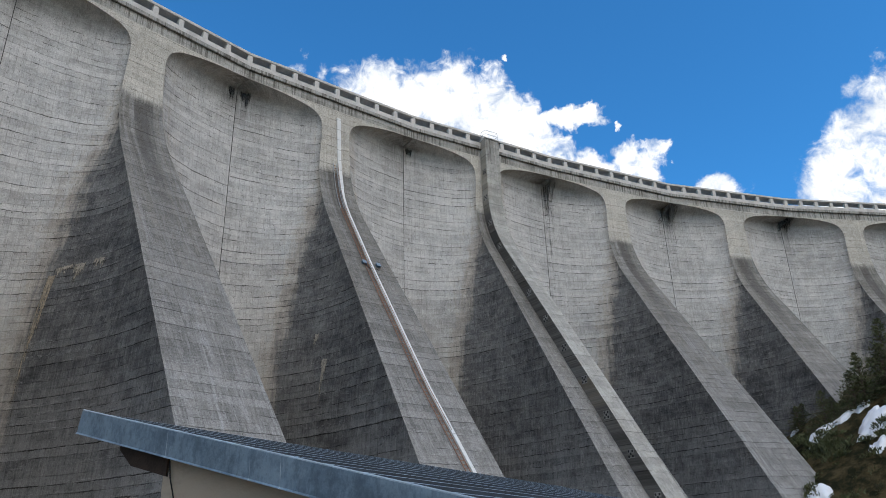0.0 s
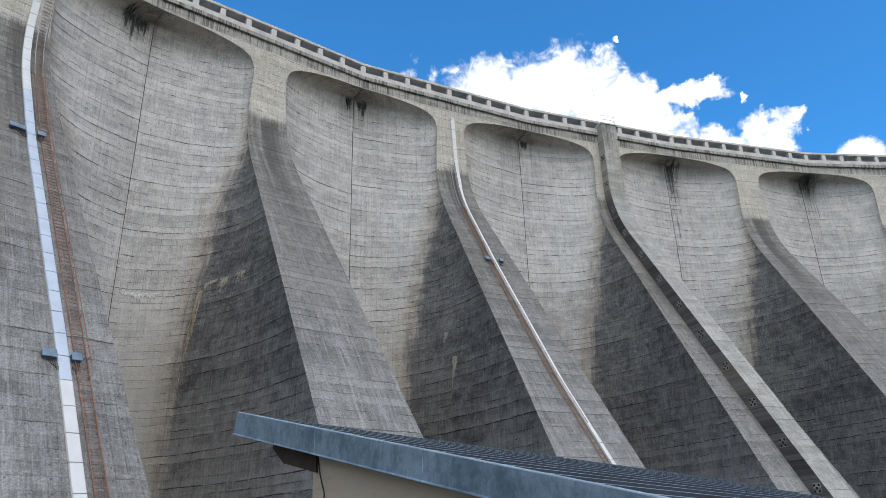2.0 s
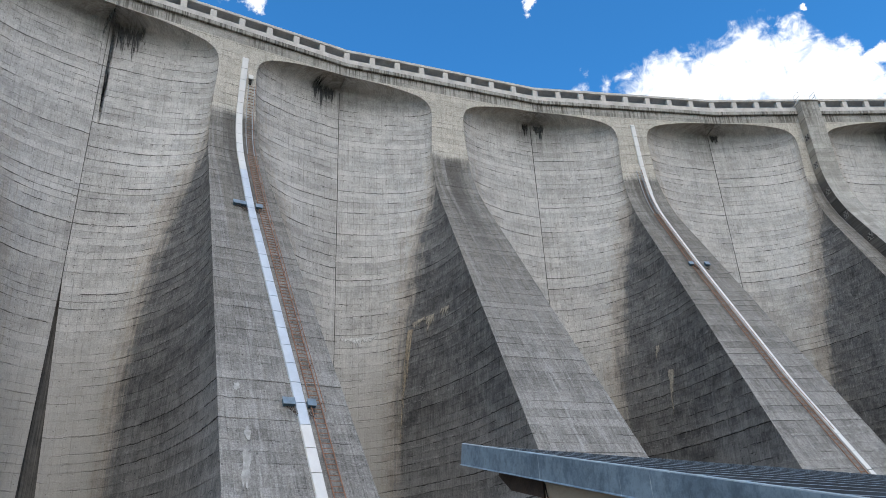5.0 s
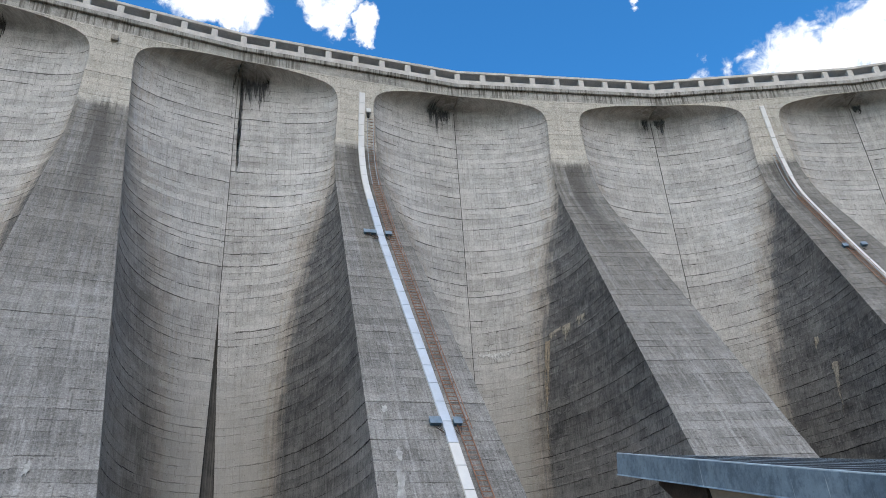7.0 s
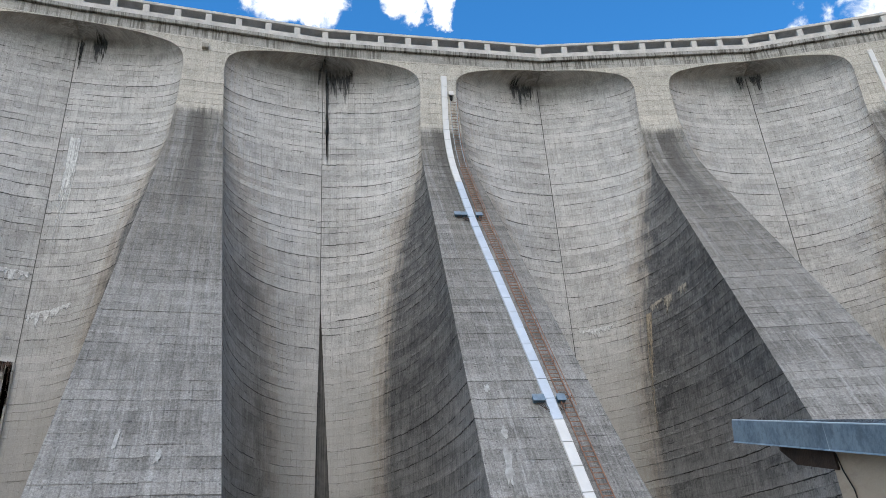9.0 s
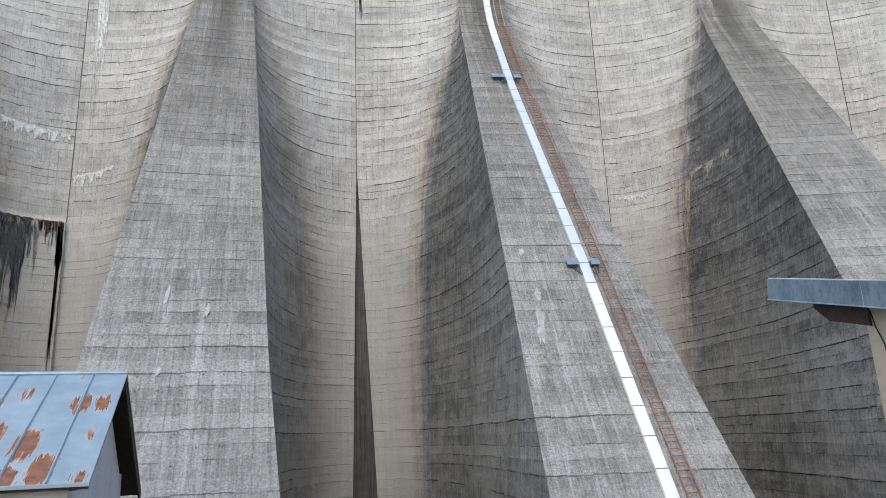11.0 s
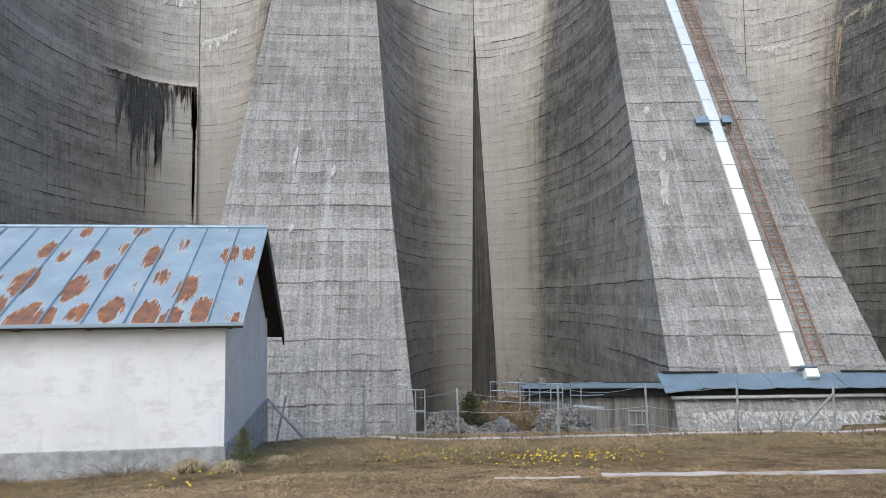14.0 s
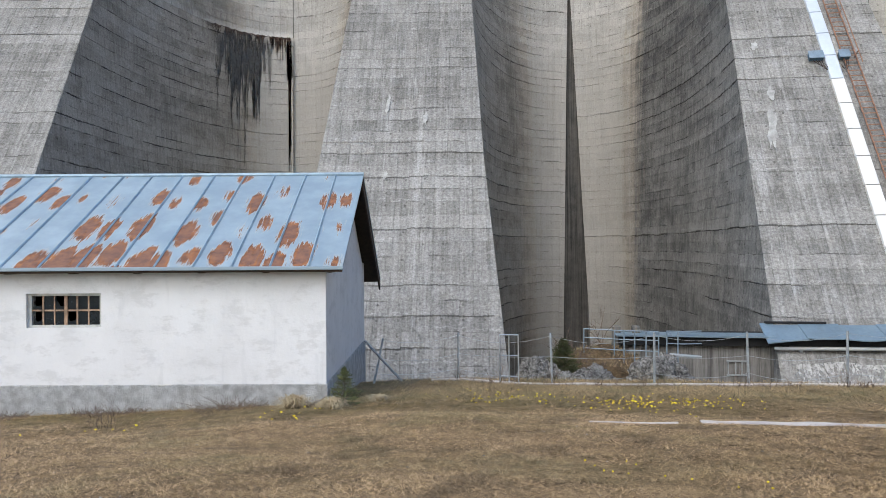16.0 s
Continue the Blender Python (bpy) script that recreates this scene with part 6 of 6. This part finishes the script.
def bare_shrub(x, y, z, h, n, seed, label):
    rng = random.Random(seed)
    t = thing("bare_shrub", label, "shrub", Matrix.Translation((x, y, z)))
    bm = bmesh.new()

    def grow(p, d, length, r, depth):
        q = p + d * length
        bar(bm, p, q, r, 4, r * 0.6)
        if depth:
            for _ in range(2 + (rng.random() < 0.5)):
                e = (d + Vector((rng.gauss(0, 0.45), rng.gauss(0, 0.45), rng.gauss(0.1, 0.3)))).normalized()
                grow(p.lerp(q, rng.uniform(0.5, 1)), e, length * rng.uniform(0.5, 0.8), r * 0.6, depth - 1)

    for _ in range(n):
        d = Vector((rng.gauss(0, 0.35), rng.gauss(0, 0.35), 1)).normalized()
        grow(Vector((rng.gauss(0, 0.15 * h), rng.gauss(0, 0.15 * h), -0.05)), d, h * rng.uniform(0.35, 0.6), 0.008 * h, 2)
    part("brushwood", bm, M_TWIG, t)


bare_shrub(-18.1, 11.05, -2.1, 0.9, 9, 1, "leafless brown shrub on the mound")
bare_shrub(-17.7, 11.7, -2.0, 0.8, 8, 2, "leafless brown shrub on the mound")
bare_shrub(-18.3, 11.7, -2.1, 1.9, 2, 3, "tall thin leafless sapling in front of the joint")
bare_shrub(-18.7, 11.0, -2.2, 1.6, 2, 6, "thin leafless sapling beside the open joint")
bare_shrub(-17.75, 10.7, -2.15, 1.1, 8, 7, "leafless brown shrub beside the juniper")
bare_shrub(-17.2, 10.9, -2.15, 0.7, 10, 8, "low leafless scrub on the mound")
bare_shrub(-16.4, 11.4, -1.85, 0.45, 8, 4, "low leafless scrub on the boulder")
for k, (x, y, h) in enumerate(((-11.9, -1.2, 0.5), (-12.3, 0.3, 0.3), (-11.8, -3.2, 0.45), (-15.6, 7.3, 0.55), (-14.3, 7.9, 0.5), (-13.2, 9.6, 0.4), (-12.0, 11.3, 0.45), (-11.0, 13.2, 0.5), (-16.3, 6.5, 0.5), (-10.6, 14.3, 0.6))):
    bare_shrub(x, y, ground_z(x, y), h, 9, 20 + k, "low clump of dead brown stalks in the grass")


M_STRAW = simple("straw_blades", (0.40, 0.32, 0.20), 0.9, 0, 0.3, 6)


def build_stalks():
    """Dead stalks and low scrub along the kerb and the foot of the shed."""
    rg = random.Random(31)
    bm = bmesh.new()
    line = [Vector(p) for p in ((-16.2, 6.6), (-14.0, 7.7), (-13.0, 9.7), (-11.9, 11.5), (-10.8, 13.2), (-9.6, 15.1), (-8.6, 16.9))]
    for a, b in zip(line, line[1:]):
        for _ in range(int((b - a).length * 9)):
            p = a.lerp(b, rg.random()) + Vector((rg.gauss(0.05, 0.12), rg.gauss(-0.03, 0.12)))
            n = 3 + int(5 * max(0, noise.noise(Vector((p.x * 1.2, p.y * 1.2, 7))) + 0.3))
            for _ in range(n):
                h = rg.uniform(0.04, 0.20)
                o = Vector((p.x + rg.gauss(0, 0.03), p.y + rg.gauss(0, 0.03), ground_z(p.x, p.y) - 0.01))
                e = o + Vector((rg.gauss(0, 0.45) * h, rg.gauss(0, 0.45) * h, h))
                bar(bm, o, e, 0.006, 3, 0.003)
    ux, uy = Vector((0.3768, 0.9263)), Vector((-0.9263, 0.3768))
    for _ in range(200):
        d = rg.uniform(-9.0, 0.0)
        c = noise.noise(Vector((d * 0.9, 3, 1)))
        if c < -0.05:
            continue
        p = Vector((SHED.translation.x, SHED.translation.y)) + ux * d - uy * rg.uniform(0.1, 0.5)
        for _ in range(9):
            h = rg.uniform(0.05, 0.22) * (0.6 + c)
            o = Vector((p.x + rg.gauss(0, 0.10), p.y + rg.gauss(0, 0.10), ground_z(p.x, p.y) - 0.01))
            bar(bm, o, o + Vector((rg.gauss(0, 1.0) * h, rg.gauss(0, 1.0) * h, h)), 0.005, 3, 0.0025)
    tagged(part("dead_stalks", bm, M_TWIG), "dead brown stalks and low scrub in the grass", "scrub", kind="stuff")


build_stalks()


def build_hill_scrub():
    """Dwarf pine and heather thickets over the rocky slope."""
    rg = random.Random(77)
    verts, faces = [], []
    for _ in range(420):
        x, y = rg.uniform(26, 48), rg.uniform(57, 78)
        if noise.noise(Vector((x * 0.25, y * 0.25, 1))) < -0.12:
            continue
        s, z = rg.uniform(0.35, 1.0), ground_z(x, y)
        for _ in range(110):
            a, r, e = rg.uniform(0, 6.283), rg.random() ** 0.5, rg.random()
            p = Vector((x + math.cos(a) * r * s, y + math.sin(a) * r * s, z + s * 0.9 * e * (1 - 0.6 * r * r)))
            d1 = Vector((math.cos(a) * 0.6 + rg.gauss(0, 0.4), math.sin(a) * 0.6 + rg.gauss(0, 0.4), 0.9)).normalized()
            d2 = d1.cross(Vector((rg.gauss(0, 1), rg.gauss(0, 1), rg.gauss(0, 1)))).normalized()
            w = rg.uniform(0.10, 0.22)
            k = len(verts)
            verts += [p - d1 * w, p + d2 * w * 0.35, p + d1 * w * 1.2, p - d2 * w * 0.35]
            faces.append((k, k + 1, k + 2, k + 3))
    me = bpy.data.meshes.new("dwarf_pine")
    me.from_pydata(verts, [], faces)
    me.materials.append(M_NEEDLE)
    tagged(new("dwarf_pine", me), "dark dwarf pine thicket on the rocky slope", "shrub", kind="stuff")


build_hill_scrub()


def build_grass():
    """Blades of dead grass, matted and lying, thicker in tussocks."""
    rng = np.random.RandomState(4)
    n = 520000
    az = np.radians(rng.uniform(-108, -21, n))
    r = np.where(rng.uniform(0, 1, n) < 0.55, np.sqrt(rng.uniform(3.0 ** 2, 19.5 ** 2, n)), rng.uniform(2.8, 11.0, n))
    x, y = np.sin(az) * r, np.cos(az) * r
    lx = (x - SHED.translation.x) * 0.3768 + (y - SHED.translation.y) * 0.9263
    ly = (x - SHED.translation.x) * -0.9263 + (y - SHED.translation.y) * 0.3768
    keep = ~((lx < 0.02) & (ly > -0.02))
    x, y, r = x[keep], y[keep], r[keep]
    verts, faces = [], []
    for i in range(len(x)):
        c = noise.noise(Vector((x[i] * 0.8, y[i] * 0.8, 2)))
        pg = x[i] * G.x + y[i] * G.y
        tall = 0.009 + 0.015 * max(0.0, c) + (0.026 if pg > 12.5 else 0.0)
        h = tall * rng.uniform(0.5, 1.7) * (0.8 + 1.3 * max(0.0, noise.noise(Vector((x[i] * 3.2, y[i] * 3.2, 6)))))
        a = rng.uniform(0, 6.283)
        lean = rng.uniform(1.0, 6.0)
        dx, dy = math.cos(a), math.sin(a)
        w = 0.0013 + 0.00024 * r[i]
        z = ground_z(x[i], y[i]) - 0.001
        k = len(verts)
        verts += [(x[i] - dy * w, y[i] + dx * w, z), (x[i] + dy * w, y[i] - dx * w, z), (x[i] + dx * h * lean, y[i] + dy * h * lean, z + h)]
        faces.append((k, k + 1, k + 2))
    me = bpy.data.meshes.new("grass")
    me.from_pydata(verts, [], faces)
    me.materials.append(M_BLADE)
    tagged(new("grass", me), "matted dead brown grass with some green", "grass", kind="stuff")
    # tussocks
    for k, (tx, ty, s) in enumerate(((-12.75, 1.75, 0.30), (-12.35, 2.35, 0.26), (-12.9, 3.35, 0.2))):
        rg = random.Random(60 + k)
        bm = bmesh.new()
        z = ground_z(tx, ty)
        for _ in range(520):
            a, q = rg.uniform(0, 6.283), rg.random() ** 0.6
            base = Vector((tx + math.cos(a) * s * 0.3 * q, ty + math.sin(a) * s * 0.3 * q, z - 0.02))
            mid = base + Vector((math.cos(a) * s * 0.45 * q + rg.gauss(0, 0.12) * s, math.sin(a) * s * 0.45 * q + rg.gauss(0, 0.12) * s, s * rg.uniform(0.2, 0.8)))
            end = base + Vector((math.cos(a) * s * 1.2 * q + rg.gauss(0, 0.35) * s, math.sin(a) * s * 1.2 * q + rg.gauss(0, 0.35) * s, s * rg.uniform(0.0, 0.75)))
            sd = Vector((-math.sin(a), math.cos(a), 0)) * 0.006
            v = [bm.verts.new(p) for p in (base - sd, base + sd, mid + sd, mid - sd, end)]
            bm.faces.new(v[:4]), bm.faces.new((v[3], v[2], v[4]))
        tagged(part("grass_tussock", bm, M_STRAW), "dry straw-coloured grass tussock", "grass", "grass tussocks")
    # coltsfoot in flower
    rg = random.Random(12)
    bm = bmesh.new()
    spots = [(-10.6, 6.0, 0.6, 9), (-10.1, 6.9, 0.8, 46), (-9.9, 7.7, 0.9, 46), (-9.3, 8.0, 0.7, 36), (-12.4, 5.2, 1.0, 22), (-11.6, 5.6, 0.9, 22), (-11.1, 5.0, 0.5, 8), (-9.4, 6.6, 0.5, 14),
             (-5.3, 3.3, 0.35, 5), (-4.3, 3.9, 0.5, 4), (-5.7, 3.2, 0.3, 3), (-11.4, -1.2, 0.6, 8), (-11.2, 1.2, 0.5, 9), (-12.2, 1.9, 0.5, 6)]
    for cx, cy, sp, n in spots:
        for _ in range(n):
            x, y = rg.gauss(cx, sp * 0.6), rg.gauss(cy, sp * 0.6)
            z = ground_z(x, y) + rg.uniform(0.02, 0.06)
            tilt = Matrix.Translation((x, y, z)) @ Matrix.Rotation(rg.uniform(0.3, 0.9), 4, Vector((rg.gauss(0, 1), rg.gauss(0, 1), 0)).normalized())
            bmesh.ops.create_cone(bm, cap_ends=True, segments=8, radius1=0.006, radius2=rg.uniform(0.008, 0.012) if x > -7.5 else rg.uniform(0.012, 0.021), depth=0.01, matrix=tilt)
    tagged(part("coltsfoot", bm, M_FLOWER), "scattered yellow coltsfoot flowers in dry grass", "flowers", kind="stuff")
    bm = bmesh.new()
    for _ in range(90):
        az, r = radians(rg.uniform(-105, -35)), rg.uniform(3.2, 11)
        x, y = math.sin(az) * r, math.cos(az) * r
        s = rg.uniform(0.005, 0.013)
        bmesh.ops.create_icosphere(bm, subdivisions=1, radius=s, matrix=Matrix.Translation((x, y, ground_z(x, y) + s * 0.4)) @ Matrix.Diagonal((rg.uniform(0.7, 1.6), rg.uniform(0.7, 1.4), rg.uniform(0.5, 0.9), 1)))
    tagged(part("pebbles", bm, M_ROCK), "pale pebbles scattered in the grass", "pebbles", kind="stuff")


build_grass()


# ---------------------------------------------------------------- snow and far mountain
def snow_patch(x, y, rx, ry, seed):
    bm = bmesh.new()
    n, m = 36, 7
    rows = []
    for j in range(m + 1):
        row = []
        for i in range(n):
            a = 6.283 * i / n
            q = (j / m) * (1 + 0.55 * noise.noise(Vector((math.cos(a) * 1.3 + seed, math.sin(a) * 1.3, 0))) + 0.4 * noise.noise(Vector((math.cos(a) * 4 + seed, math.sin(a) * 4, 5))))
            px, py = x + rx * q * math.cos(a), y + ry * q * math.sin(a)
            row.append(bm.verts.new((px, py, ground_z(px, py) + 0.30 * (1 - (j / m) ** 3) + 0.22 * noise.noise(Vector((px * 1.6, py * 1.6, 2))) + (0.12 if j < m else -0.2))))
        rows.append(row)
    for j in range(m):
        for i in range(n):
            if j:
                bm.faces.new((rows[j][i], rows[j][(i + 1) % n], rows[j + 1][(i + 1) % n], rows[j + 1][i]))
    bmesh.ops.remove_doubles(bm, verts=rows[0], dist=0.01)
    bm.faces.new([rows[1][i] for i in range(n)])
    bmesh.ops.recalc_face_normals(bm, faces=bm.faces)
    tagged(part("snow_patch", bm, M_SNOW, smooth=True), "dirty white old snow patch on the slope", "snow", "snow patches")


for k, (x, y, rx, ry) in enumerate(((37.9, 67.4, 1.7, 1.3), (35.9, 64.9, 1.1, 0.8), (29.8, 64.6, 1.1, 0.9), (35.3, 72.4, 1.1, 0.6), (37.6, 72.2, 1.0, 0.6), (39.3, 71.6, 0.9, 0.6), (36.6, 81.2, 0.7, 0.4), (34.2, 72.0, 0.6, 0.4))):
    snow_patch(x, y, rx, ry, 3.7 * k)


def build_peak():
    m, g, b, tc = material("snowy_rock")
    at = tc.outputs["Object"]
    f = g.step(g.noise(at, 0.02, 6, 0.7), 0.45, 0.55)
    g.put(b.inputs["Base Color"], g.mix(f, (0.09, 0.10, 0.12), (0.7, 0.73, 0.78)))
    b.inputs["Roughness"].default_value = 0.9
    bm = bmesh.new()
    bmesh.ops.create_grid(bm, x_segments=70, y_segments=70, size=1.0)
    for v in bm.verts:
        x, y = v.co.x * 700, v.co.y * 700
        r = math.hypot(x, y) / 700
        h = 610 * max(0.0, 1 - r) ** 1.1 + 170 * max(0, 1 - r) * (noise.fractal(Vector((x / 150, y / 150, 4)), 0.9, 2.1, 6) + 0.2)
        v.co = Vector((x, y, h - 40 if r < 1 else -40))
    ob = part("mountain", bm, m)
    ob.location = (980, 1240, 0)
    tagged(ob, "distant rocky mountain with snow streaks", "mountain", kind="structure")


build_peak()
